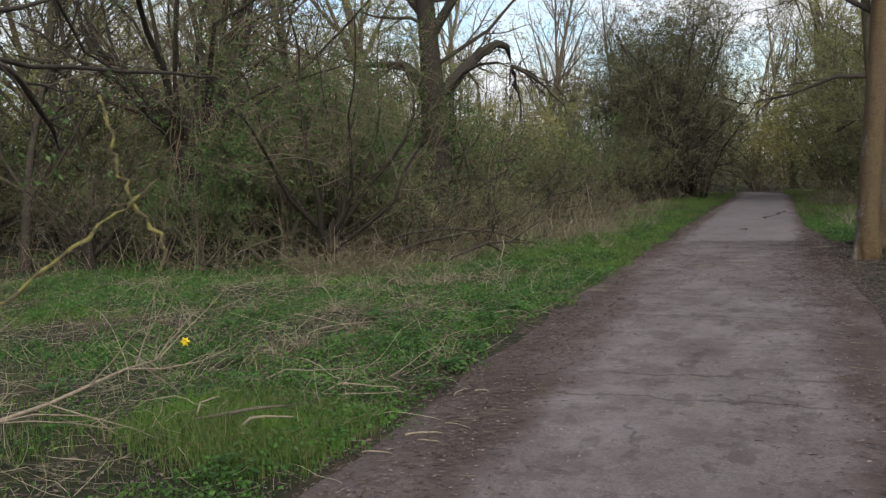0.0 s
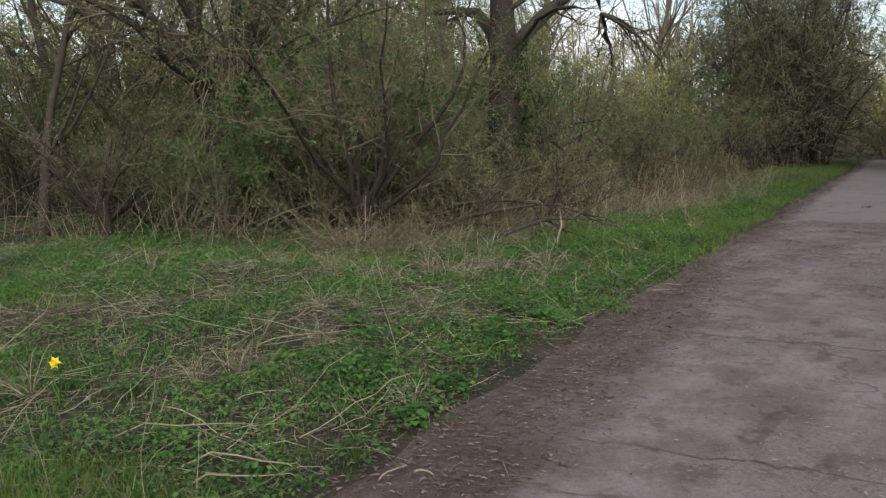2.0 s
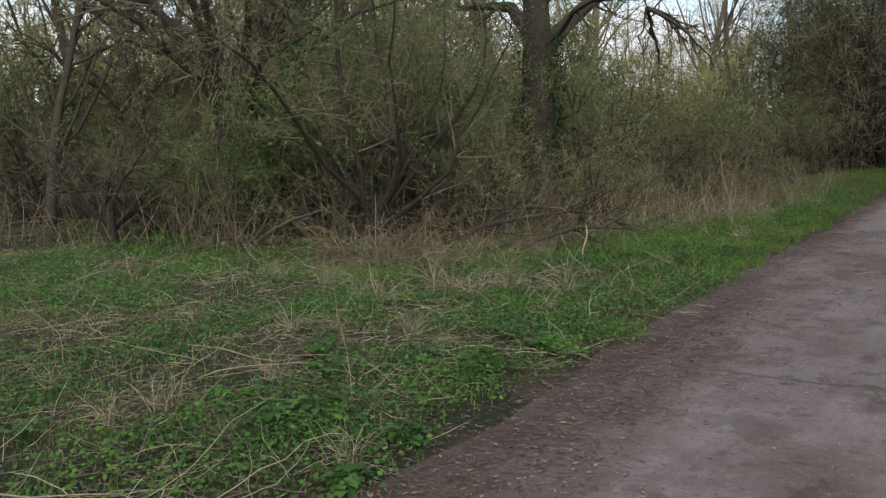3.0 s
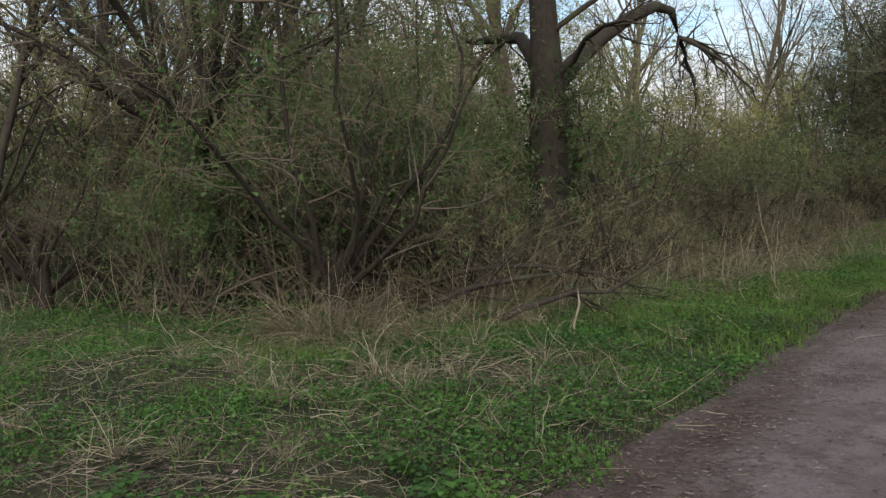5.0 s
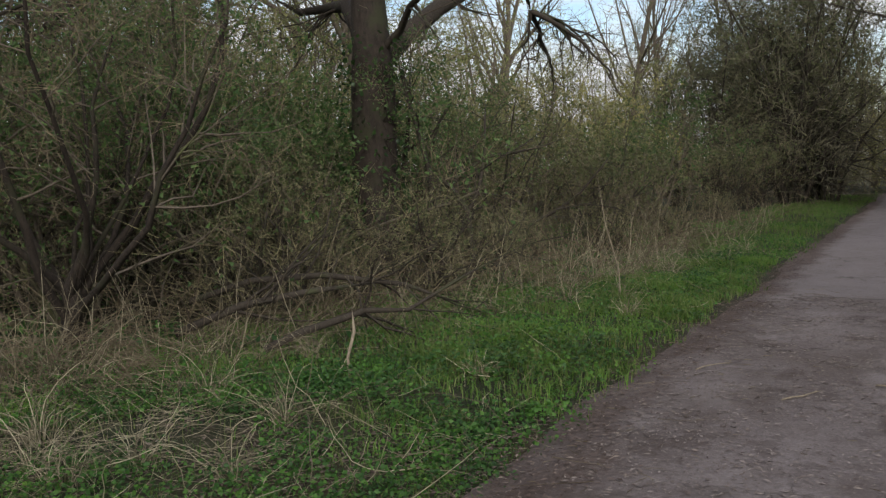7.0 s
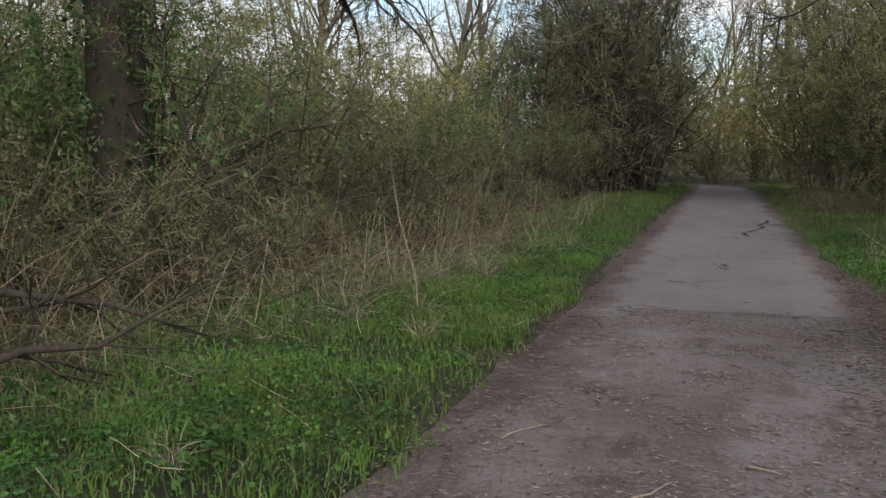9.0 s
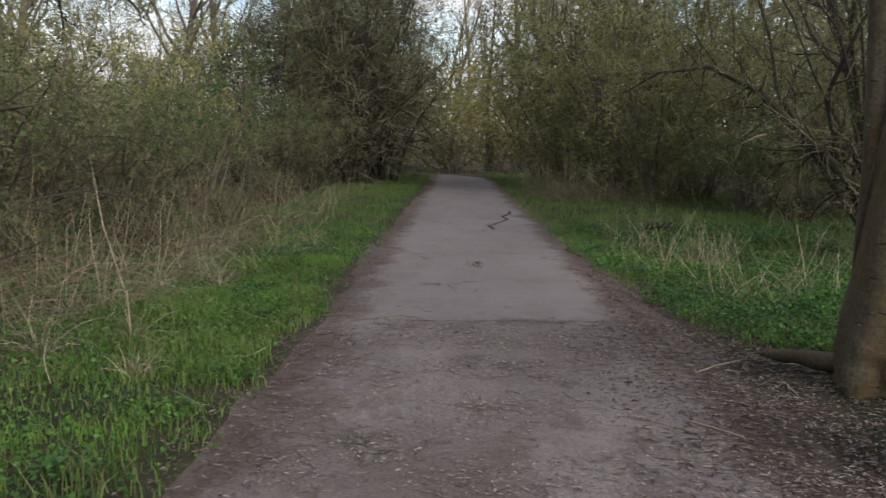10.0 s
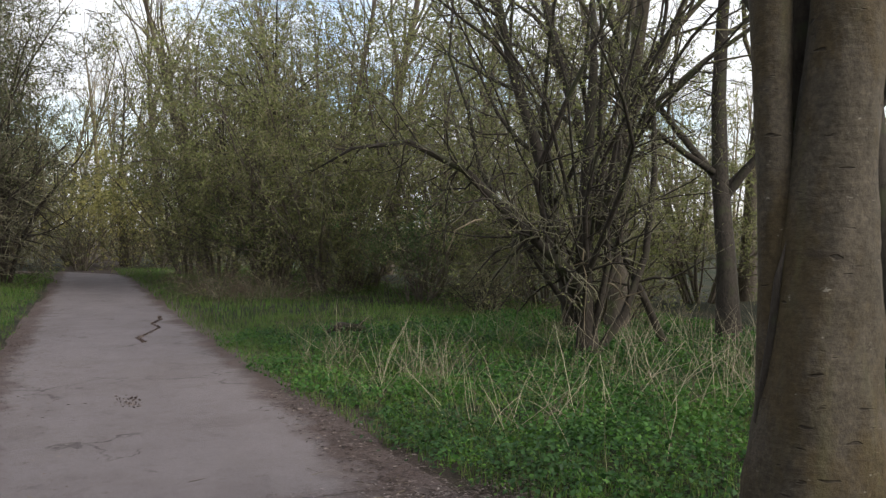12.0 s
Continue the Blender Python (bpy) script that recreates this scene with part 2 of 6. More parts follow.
    damp = n.noise(2.6, 6, 0.68, (1.0, 0.55, 1), world=True)
    c = n.mix(n.mask(damp, 0.57, 0.61), c, n.mix(0.55, c, (0.06, 0.043, 0.037)))
    c = n.mix(n.mask(n.noise(1.2, 5, 0.62, (1.0, 0.4, 1), world=True), 0.46, 0.6), n.mix(0.12, c, (0.06, 0.045, 0.04)), n.mix(0.16, c, (0.34, 0.3, 0.3)))
    c = n.mix(n.math("MULTIPLY", span.outputs[0], 0.6), c, calm)
    n.color(c)
    h = n.math("SUBTRACT", n.math("ADD", grit, n.math("MULTIPLY", mid, 0.7)), cr)
    n.bump(h, 0.7, 0.01)
    return n.m


GROUND = ground_material()
ASPHALT = asphalt_material()


def trunk_material(name, grey_lo, grey_hi, brown_lo, brown_hi, lo, hi, side=0.0):
    """Smooth bark, grey and algae-brown in patches, with dark scars and pale flecks; side: how much the grey keeps to one flank."""
    n = Nodes(name, 0.85)
    fine = n.noise(38, 7, 0.75)
    mid = n.noise(8, 6, 0.65, (1, 1, 0.7))
    ring = n.noise(4, 5, 0.6, (0.7, 0.7, 3.0))
    streak = n.noise(9, 5, 0.6, (1, 1, 0.22))
    big = n.noise(2.0, 5, 0.6, (1, 1, 0.4))
    if side:
        sx = n.t.nodes.new("ShaderNodeSeparateXYZ")
        n.put(n.co.outputs["Object"], sx.inputs[0])
        big = n.math("ADD", big, n.math("MULTIPLY", n.math("ADD", sx.outputs[0], 0.03), side))
    grey = n.ramp(fine, (0.36, grey_lo), (0.64, grey_hi))
    brown = n.ramp(n.mix(0.45, fine, mid), (0.41, brown_lo), (0.59, brown_hi))
    big = n.math("ADD", big, n.math("MULTIPLY", n.math("SUBTRACT", n.noise(13, 6, 0.7, (1, 1, 0.5)), 0.5), 0.5))
    c = n.mix(n.mask(big, lo, hi), grey, brown)
    c = n.mix(n.mask(mid, 0.42, 0.68), c, n.mix(0.5, c, (0.035, 0.028, 0.015)))
    c = n.mix(n.mask(streak, 0.55, 0.7), c, n.mix(0.35, c, (0.09, 0.085, 0.035)))
    c = n.mix(n.mask(ring, 0.64, 0.70), c, n.mix(0.6, c, (0.03, 0.022, 0.016)))
    c = n.mix(n.mask(n.noise(20, 5, 0.75, (0.7, 0.7, 1.5)), 0.65, 0.72), c, n.mix(0.6, grey_hi, (0.4, 0.37, 0.31)))
    dash = n.mask(n.noise(15, 2, 0.5, (0.5, 0.5, 2.0)), 0.69, 0.73)
    c = n.mix(dash, c, n.mix(0.75, c, (0.022, 0.016, 0.012)))
    c = n.mix(n.mask(n.noise(1.1, 4, 0.6, (1, 1, 0.5)), 0.44, 0.62), n.mix(0.2, c, grey_lo), c)
    n.color(c)
    n.bump(n.math("ADD", n.math("SUBTRACT", n.math("MULTIPLY", ring, 0.8), n.math("MULTIPLY", dash, 0.5)), n.math("ADD", n.math("MULTIPLY", fine, 0.2), n.math("MULTIPLY", mid, 1.2))), 0.8, 0.016)
    return n.m


TRUNK = trunk_material("smooth_algae_stained_bark", (0.044, 0.036, 0.026), (0.112, 0.09, 0.064), (0.042, 0.03, 0.014), (0.095, 0.067, 0.032), 0.4, 0.54)
TRUNK_RUSTY = trunk_material("grey_and_rusty_bark", (0.085, 0.074, 0.06), (0.25, 0.22, 0.185), (0.058, 0.037, 0.017), (0.135, 0.086, 0.04), 0.27, 0.35, 1.6)


# ---- mesh tools ----
def mesh_of(name, verts, faces, material, smooth=True):
    """A mesh from an array of corners and arrays of faces, each array of one count of sides."""
    me = bpy.data.meshes.new(name)
    verts = np.asarray(verts, dtype=np.float32).reshape(-1, 3)
    faces = [np.asarray(f, dtype=np.int32) for f in faces if len(f)]
    me.vertices.add(len(verts))
    me.vertices.foreach_set("co", verts.ravel())
    loops = np.concatenate([f.ravel() for f in faces])
    totals = np.concatenate([np.full(len(f), f.shape[1], np.int32) for f in faces])
    starts = np.concatenate([[0], np.cumsum(totals)[:-1]]).astype(np.int32)
    me.loops.add(len(loops))
    me.loops.foreach_set("vertex_index", loops)
    me.polygons.add(len(totals))
    me.polygons.foreach_set("loop_start", starts)
    me.polygons.foreach_set("loop_total", totals)
    me.polygons.foreach_set("use_smooth", np.full(len(totals), smooth))
    me.materials.append(material)
    me.update(calc_edges=True)
    return me


def unit(v):
    return v / np.maximum(np.linalg.norm(v, axis=-1, keepdims=True), 1e-9)


def tubes(P, R, sides):
    """Tapered tubes along polylines P (n, k, 3) with radii R (n, k), each closed in a tip."""
    n, k, _ = P.shape
    T = unit(np.gradient(P, axis=1))
    ref = np.where(np.abs(T[:, :1, 2:3]) > 0.8, np.array([1.0, 0, 0]), np.array([0, 0, 1.0]))
    U = unit(np.cross(T, np.broadcast_to(ref, T.shape)))
    V = np.cross(T, U)
    a = np.arange(sides) * 2 * np.pi / sides
    ring = P[:, :-1, None] + R[:, :-1, None, None] * (np.cos(a)[None, None, :, None] * U[:, :-1, None] + np.sin(a)[None, None, :, None] * V[:, :-1, None])
    per = (k - 1) * sides + 1
    verts = np.concatenate([ring.reshape(n, -1, 3), P[:, -1:]], axis=1)
    base = (np.arange(n) * per)[:, None]
    j = np.arange(sides)
    jn = (j + 1) % sides
    quads = np.zeros((0, 4), int)
    if k > 2:
        q = np.concatenate([np.stack([r * sides + j, r * sides + jn, (r + 1) * sides + jn, (r + 1) * sides + j], 1) for r in range(k - 2)])
        quads = (base[:, :, None] + q[None]).reshape(-1, 4)
    t = np.stack([(k - 2) * sides + j, (k - 2) * sides + jn, np.full(sides, per - 1)], 1)
    tris = (base[:, :, None] + t[None]).reshape(-1, 3)
    return verts.reshape(-1, 3), quads, tris


def join(pieces):
    vs, qs, ts, o = [], [], [], 0
    for v, q, t in pieces:
        vs.append(v)
        if len(q):
            qs.append(q + o)
        if len(t):
            ts.append(t + o)
        o += len(v)
    return np.concatenate(vs), (np.concatenate(qs) if qs else np.zeros((0, 4), int)), (np.concatenate(ts) if ts else np.zeros((0, 3), int))


def part(name, shape, material, parent=None, label="", stuff=False):
    v, q, t = shape
    ob = new(name, mesh_of(name, v, [q, t], material))
    if parent is not None:
        ob.parent = parent
    if label:
        ob["label"] = label
    if stuff:
        ob["kind"] = "stuff"
    return ob


def poly(rng, S, D, L, r, k, wob=0.15, up=0.0, tip=0.2):
    """Wandering polylines from S along D, of length L and foot radius r."""
    n = len(S)
    P = np.zeros((n, k, 3))
    P[:, 0] = S
    D = unit(D)
    for j in range(1, k):
        D = unit(D + wob * rng.normal(size=(n, 3)) + np.array([0, 0, up / (k - 1)]))
        P[:, j] = P[:, j - 1] + D * (L / (k - 1))[:, None]
    R = r[:, None] * np.linspace(1, tip, k)[None]
    return P, R


def sprout(rng, P, R, n, u=(0.3, 1.0), ang=(30, 60), ln=(0.3, 0.6), k=4, wob=0.15, up=0.1, rr=0.6, rmin=0.002):
    """n side shoots on each polyline."""
    m, K, _ = P.shape
    idx = np.repeat(np.arange(m), n)
    uu = rng.uniform(u[0], u[1], m * n)
    f = uu * (K - 1)
    i = np.minimum(f.astype(int), K - 2)
    a = (f - i)[:, None]
    S = P[idx, i] * (1 - a) + P[idx, i + 1] * a
    T = unit(P[idx, i + 1] - P[idx, i])
    r0 = R[idx, i] * (1 - a[:, 0]) + R[idx, i + 1] * a[:, 0]
    full = np.linalg.norm(np.diff(P, axis=1), axis=2).sum(1)[idx]
    N = unit(np.cross(T, rng.normal(size=T.shape)))
    b = np.radians(rng.uniform(ang[0], ang[1], m * n))[:, None]
    D = T * np.cos(b) + N * np.sin(b)
    L = full * rng.uniform(ln[0], ln[1], m * n) * (1.1 - 0.55 * uu)
    return poly(rng, S, D, L, np.maximum(r0 * rr, rmin), k, wob, up)


def kites(rng, S, D, size, width=0.55, fold=0.15):
    """Small folded leaves at S, pointing along D."""
    n = len(S)
    D = unit(D)
    side = unit(np.cross(D, rng.normal(size=D.shape)))
    up = np.cross(side, D)
    L = size[:, None]
    v = np.stack([S, S + D * L * 0.45 + side * L * width * 0.5 + up * L * fold, S + D * L, S + D * L * 0.45 - side * L * width * 0.5 + up * L * fold], 1)
    b = (np.arange(n) * 4)[:, None]
    t = np.concatenate([b + np.array([[0, 2, 1]]), b + np.array([[0, 3, 2]])])
    return v.reshape(-1, 3), np.zeros((0, 4), int), t


def slips(rng, S, D, size, width=0.6):
    """Leaves of one face, for foliage that stays far off."""
    n = len(S)
    D = unit(D)
    side = unit(np.cross(D, rng.normal(size=D.shape))) * (size * width * 0.5)[:, None]
    v = np.stack([S - side, S + side, S + D * size[:, None]], 1)
    return v.reshape(-1, 3), np.zeros((0, 4), int), np.arange(n * 3).reshape(n, 3)


def leaves_on(rng, P, n, size, u=(0.2, 1.0), spread=0.03, low=0.0, make=None):
    m, K, _ = P.shape
    idx = rng.integers(0, m, n * 2)
    top = P[:, -1, 2]
    wish = np.clip((top[idx] - low * np.max(top)) / (0.35 * np.max(top)), 0.12, 1)
    idx = idx[rng.uniform(0, 1, n * 2) < wish][:n]
    n = len(idx)
    f = rng.uniform(u[0], u[1], n) * (K - 1)
    i = np.minimum(f.astype(int), K - 2)
    a = (f - i)[:, None]
    S = P[idx, i] * (1 - a) + P[idx, i + 1] * a + rng.normal(size=(n, 3)) * spread
    D = unit(P[idx, i + 1] - P[idx, i]) * 0.5 + rng.normal(size=(n, 3)) * 0.7
    return (make or kites)(rng, S, D, rng.uniform(0.6, 1.3, n) * size)


TABLE = np.random.default_rng(5).uniform(0, 1, (256, 256))


def vnoise(x, y, scale, seed=0):
    """Smooth value noise, three octaves, about 0 to 1."""
    out, amp = 0.0, 0.55
    for o in range(3):
        u, v = np.asarray(x) / scale * 2 ** o + seed * 17.3, np.asarray(y) / scale * 2 ** o + seed * 9.1
        i, j = np.floor(u).astype(int), np.floor(v).astype(int)
        a, b = u - i, v - j
        a, b = a * a * (3 - 2 * a), b * b * (3 - 2 * b)
        g = lambda p, q: TABLE[p % 256, q % 256]
        out = out + amp * ((g(i, j) * (1 - a) + g(i + 1, j) * a) * (1 - b) + (g(i, j + 1) * (1 - a) + g(i + 1, j + 1) * a) * b)
        amp *= 0.5
    return out / 0.9625


def road_mid(y):
    return -0.5 - 0.028 * np.maximum(0, np.asarray(y) - 50.0) ** 2


def fall(y):
    """The lie of the land along the path."""
    return -0.03 - 0.012 * np.clip(np.asarray(y, dtype=float) - 10, 0, 55)


def land(x, y):
    x, y = np.asarray(x, dtype=float), np.asarray(y, dtype=float)
    off = np.abs(x - np.where(y < 62, road_mid(np.minimum(y, 62)), -4.5)) - 1.3
    s = np.clip(off / 1.5, 0, 1)
    mound = 0.1 * np.exp(-((x - 1.6) ** 2 + (y - 16.25) ** 2) / 0.22)
    return fall(y) - 0.035 + mound + s * (0.06 + 0.16 * (vnoise(x, y, 1.7, 3) - 0.5) + 0.25 * (vnoise(x, y, 7.0, 4) - 0.5))


# ---- ground and path ----
def sheet(xs, ys, zf):
    X, Y = np.meshgrid(xs, ys)
    v = np.stack([X, Y, zf(X, Y)], -1).reshape(-1, 3)
    w = len(xs)
    i, j = np.meshgrid(np.arange(w - 1), np.arange(len(ys) - 1))
    a = (j * w + i).ravel()
    return v, np.stack([a, a + 1, a + w + 1, a + w], 1), np.zeros((0, 3), int)


far = np.array([40, 60, 90, 150, 250, 450, 900.0])
ground = part("ground", sheet(np.concatenate([-far[::-1] - 0, np.arange(-30, 24, 0.34), far]), np.concatenate([-far[::-1], np.arange(-12, 74, 0.36), far + 50]), land), GROUND)
tagged(ground, "soil and rough turf strewn with leaf litter", "ground", kind="structure")


def road():
    ys = np.arange(-12, 68, 0.16)
    us = np.linspace(0, 1, 31)
    left = road_mid(ys) - 1.72 + 0.3 * (vnoise(ys, ys * 0, 1.3, 7) - 0.5)
    right = road_mid(ys) + 1.35 + 0.3 * (vnoise(ys, ys * 0, 1.5, 8) - 0.5)
    X = left[:, None] * (1 - us) + right[:, None] * us
    Y = np.broadcast_to(ys[:, None], X.shape)
    crown = 0.02 * (1 - (2 * us - 1) ** 6)
    Z = fall(Y) - 0.02 + crown + 0.012 * (vnoise(X, Y, 0.8, 9) - 0.5)
    v = np.stack([X, Y, Z], -1).reshape(-1, 3)
    w = len(us)
    i, j = np.meshgrid(np.arange(w - 1), np.arange(len(ys) - 1))
    a = (j * w + i).ravel()
    ob = part("road", (v, np.stack([a, a + 1, a + w + 1, a + w], 1), np.zeros((0, 3), int)), ASPHALT)
    tagged(ob, "worn grey asphalt footpath, cracked and dusted with litter", "path", kind="structure")


road()


# ---- plants: kinds ----
def plant(name, label, category, group=""):
    return tagged(new(name), label, category, group)


def shrub(name, label, seed, height, spread, stems, twigs, leaves, leaf, leaf_size, bark, twig, group="", category="bush", lean=(0, 0), stem_r=0.03, twig_r=0.003, ups=0.12, wander=0.2, shoots=10, splay=(30, 85), reach=(0.3, 0.65), bare=0.18):
    """A many-stemmed bush: stems, boughs, twigs, leaves."""
    rng = np.random.default_rng(seed)
    root = plant(name, label, category, group)
    az = rng.uniform(0, 2 * np.pi, stems)
    tilt = rng.uniform(0.05, 1.0, stems) * spread / height
    D = np.stack([np.cos(az) * tilt + lean[0], np.sin(az) * tilt + lean[1], np.ones(stems)], 1)
    S = np.stack([np.cos(az) * 0.12, np.sin(az) * 0.12, np.full(stems, -0.12)], 1) * (1 + height / 8)
    P, R = poly(rng, S, D, height * rng.uniform(0.55, 1.0, stems), stem_r * rng.uniform(0.6, 1.5, stems), 7, wander, ups)
    for i in range(stems):
        part("stem", tubes(P[i:i + 1], R[i:i + 1], 5), bark, root)
    P1, R1 = sprout(rng, P, R, shoots, (0.12, 1.0), splay, reach, 4, 0.26, 0.0, 0.5, 0.005)
    P2, R2 = sprout(rng, P1, R1, 3, (0.15, 1.0), (30, 85), (0.35, 0.8), 3, 0.25, 0.05, 0.6, 0.0035)
    part("branchwork", join([tubes(P1, R1, 3), tubes(P2, R2, 3)]), bark, root, stuff=True)
    P3, R3 = sprout(rng, P2, R2, max(1, round(twigs / len(P2))), (0.1, 1.0), (25, 90), (0.4, 1.0), 2, 0.0, 0.0, 0.75, twig_r)
    part("twig_mass", tubes(P3, R3, 3), twig, root, stuff=True)
    if leaves:
        part("foliage", leaves_on(rng, P3, leaves, leaf_size, (0.0, 1.0), 0.05, bare, slips), leaf, root, stuff=True)
    return root


def tall_tree(name, label, seed, height, radius, limbs, leaves, leaf, bark, twig, group="", low=0.3, kids2=6, kids3=5, ang=(25, 50)):
    """A slender tree with rising limbs and bare twigs."""
    rng = np.random.default_rng(seed)
    root = plant(name, label, "tree", group)
    P, R = poly(rng, np.array([[0, 0, -0.15]]), np.array([[0.04, 0.02, 1.0]]), np.array([height]), np.array([radius]), 10, 0.05, 0.15, 0.08)
    R[:, 0] *= 1.35
    part("trunk", tubes(P, R, 9), bark, root)
    P1, R1 = sprout(rng, P, R, limbs, (low, 0.97), ang, (0.25, 0.5), 6, 0.14, 0.35, 0.5, 0.012)
    P2, R2 = sprout(rng, P1, R1, kids2, (0.2, 1.0), (25, 55), (0.3, 0.6), 4, 0.18, 0.2, 0.55, 0.008)
    part("branchwork", join([tubes(P1, R1, 5), tubes(P2, R2, 3)]), bark, root, stuff=True)
    P3, R3 = sprout(rng, P2, R2, kids3, (0.15, 1.0), (20, 60), (0.35, 0.8), 2, 0.0, 0.0, 0.7, 0.008)
    part("twig_mass", tubes(P3, R3, 3), twig, root, stuff=True)
    if leaves:
        part("foliage", leaves_on(rng, P3, leaves, 0.09, spread=0.06, make=slips), leaf, root, stuff=True)
    return root


def stand(ob, x, y, turn=0.0, size=1.0, tip=0.0):
    """Puts a plant on the ground."""
    ob.matrix_basis = pose(x, y, float(land(x, y)), tip, 0, turn) @ Matrix.Diagonal((size, size, size, 1))


def again(ob, x, y, turn=0.0, size=1.0, tip=0.0):
    c = copy_thing(ob, Matrix())
    stand(c, x, y, turn, size, tip)
    return c


# ---- the old tree with the long limb ----
def old_tree():
    rng = np.random.default_rng(11)
    root = plant("old_tree", "old bare tree with dark furrowed bark and a long drooping limb", "tree")
    root.location = (-6.93, 17.88, float(land(-6.93, 17.88)))
    trunk = np.array([[[0.1, 0, -0.2], [0.05, 0, 0.5], [0.0, 0, 1.5], [0.02, 0, 2.6], [0.0, 0.02, 3.2], [-0.06, 0.05, 4.2], [-0.2, 0.1, 6.0], [-0.3, 0.1, 8.0], [-0.1, 0.2, 11.0]]])
    tr = np.array([[0.44, 0.35, 0.31, 0.3, 0.26, 0.215, 0.18, 0.13, 0.03]])
    part("trunk", tubes(trunk, tr, 14), BARK_OAK, root)
    limb = np.array([[[0.0, 0, 2.85], [0.1, 0.7, 3.4], [0.2, 1.6, 3.92], [0.3, 2.6, 4.38], [0.4, 3.5, 4.68], [0.48, 4.1, 4.66], [0.52, 4.36, 4.2]]])
    lr = np.array([[0.17, 0.15, 0.135, 0.12, 0.105, 0.085, 0.05]])
    part("limb", tubes(limb, lr, 8), BARK_DARK, root)
    arm = np.array([[[0.0, 0, 2.8], [-0.4, 0.35, 3.5], [-1.0, 0.95, 3.98], [-1.8, 1.7, 4.15], [-2.8, 2.2, 4.25], [-3.8, 2.6, 4.7]]])
    part("limb", tubes(arm, np.array([[0.15, 0.13, 0.11, 0.085, 0.06, 0.03]]), 7), BARK_OAK, root)
    up = np.array([[[-0.05, 0.05, 4.4], [0.5, 0.1, 5.2], [1.0, 0.3, 6.2], [1.7, 0.4, 7.5], [2.2, 0.5, 9.0]], [[-0.15, 0.05, 4.9], [-0.9, 0.3, 5.8], [-1.6, 0.5, 7.0], [-2.1, 0.3, 8.4], [-2.5, 0.4, 9.8]]])
    ur = np.array([[0.12, 0.10, 0.085, 0.065, 0.02], [0.12, 0.10, 0.085, 0.06, 0.02]])
    for i in range(2):
        part("limb", tubes(up[i:i + 1], ur[i:i + 1], 7), BARK_OAK, root)
    # hanging spray at the end of the long limb
    tip = np.array([0.52, 4.36, 4.2])
    ends = np.array([[0.24, 6.22, 2.85], [1.92, 4.9, 2.9], [1.2, 5.4, 3.3], [0.3, 4.5, 3.1], [0.9, 6.6, 3.6], [1.6, 6.3, 3.3]])
    u = np.linspace(0, 1, 8)[None, :, None]
    P0 = tip + (ends - tip)[:, None] * u + rng.normal(size=(6, 8, 3)) * 0.07 * u + np.array([0, 0, 0.35]) * u * (1 - u) * 4 * 0.5
    R0 = np.linspace(1, 0.25, 8)[None] * np.array([0.05, 0.05, 0.042, 0.036, 0.036, 0.034])[:, None]
    P1, R1 = sprout(rng, P0, R0, 9, (0.1, 1), (25, 75), (0.2, 0.5), 5, 0.28, -0.25, 0.55, 0.009)
    P2, R2 = sprout(rng, P1, R1, 4, (0.2, 1), (25, 70), (0.3, 0.6), 3, 0.25, -0.1, 0.6, 0.004)
    part("spray", join([tubes(P0, R0, 5), tubes(P1, R1, 4), tubes(P2, R2, 3)]), BARK_DARK, root, stuff=True)
    pieces, tw = [], []
    for Q, r, c in ((trunk, tr, 12), (arm, np.array([[0.14, 0.12, 0.10, 0.08, 0.06, 0.03]]), 9), (up, ur, 9), (limb[:, 1:5], lr[:, 1:5], 4)):
        A, a = sprout(rng, Q, r, c + 4, (0.42, 1), (35, 75), (0.2, 0.45), 6, 0.24, 0.1, 0.24, 0.012)
        B, b = sprout(rng, A, a, 6, (0.2, 1), (25, 65), (0.3, 0.6), 4, 0.22, 0.05, 0.5, 0.007)
        C, c2 = sprout(rng, B, b, 5, (0.2, 1), (25, 65), (0.3, 0.7), 3, 0.22, 0.0, 0.6, 0.004)
        pieces += [tubes(A, a, 5), tubes(B, b, 3)]
        tw.append(tubes(C, c2, 3))
    part("branchwork", join(pieces), BARK_DARK, root, stuff=True)
    part("twig_mass", join(tw), TWIG_DARK, root, stuff=True)
    # ivy up the trunk
    n = 900
    z = rng.uniform(0.1, 3.4, n)
    a = rng.uniform(0, 2 * np.pi, n)
    rad = 0.34 + rng.uniform(0, 0.12, n)
    S = np.stack([np.cos(a) * rad, np.sin(a) * rad, z], 1)
    part("ivy", kites(rng, S, np.stack([np.cos(a), np.sin(a), -0.6 + 0 * a], 1) + rng.normal(size=(n, 3)) * 0.5, rng.uniform(0.04, 0.09, n), 0.9), IVY, root, stuff=True)


old_tree()


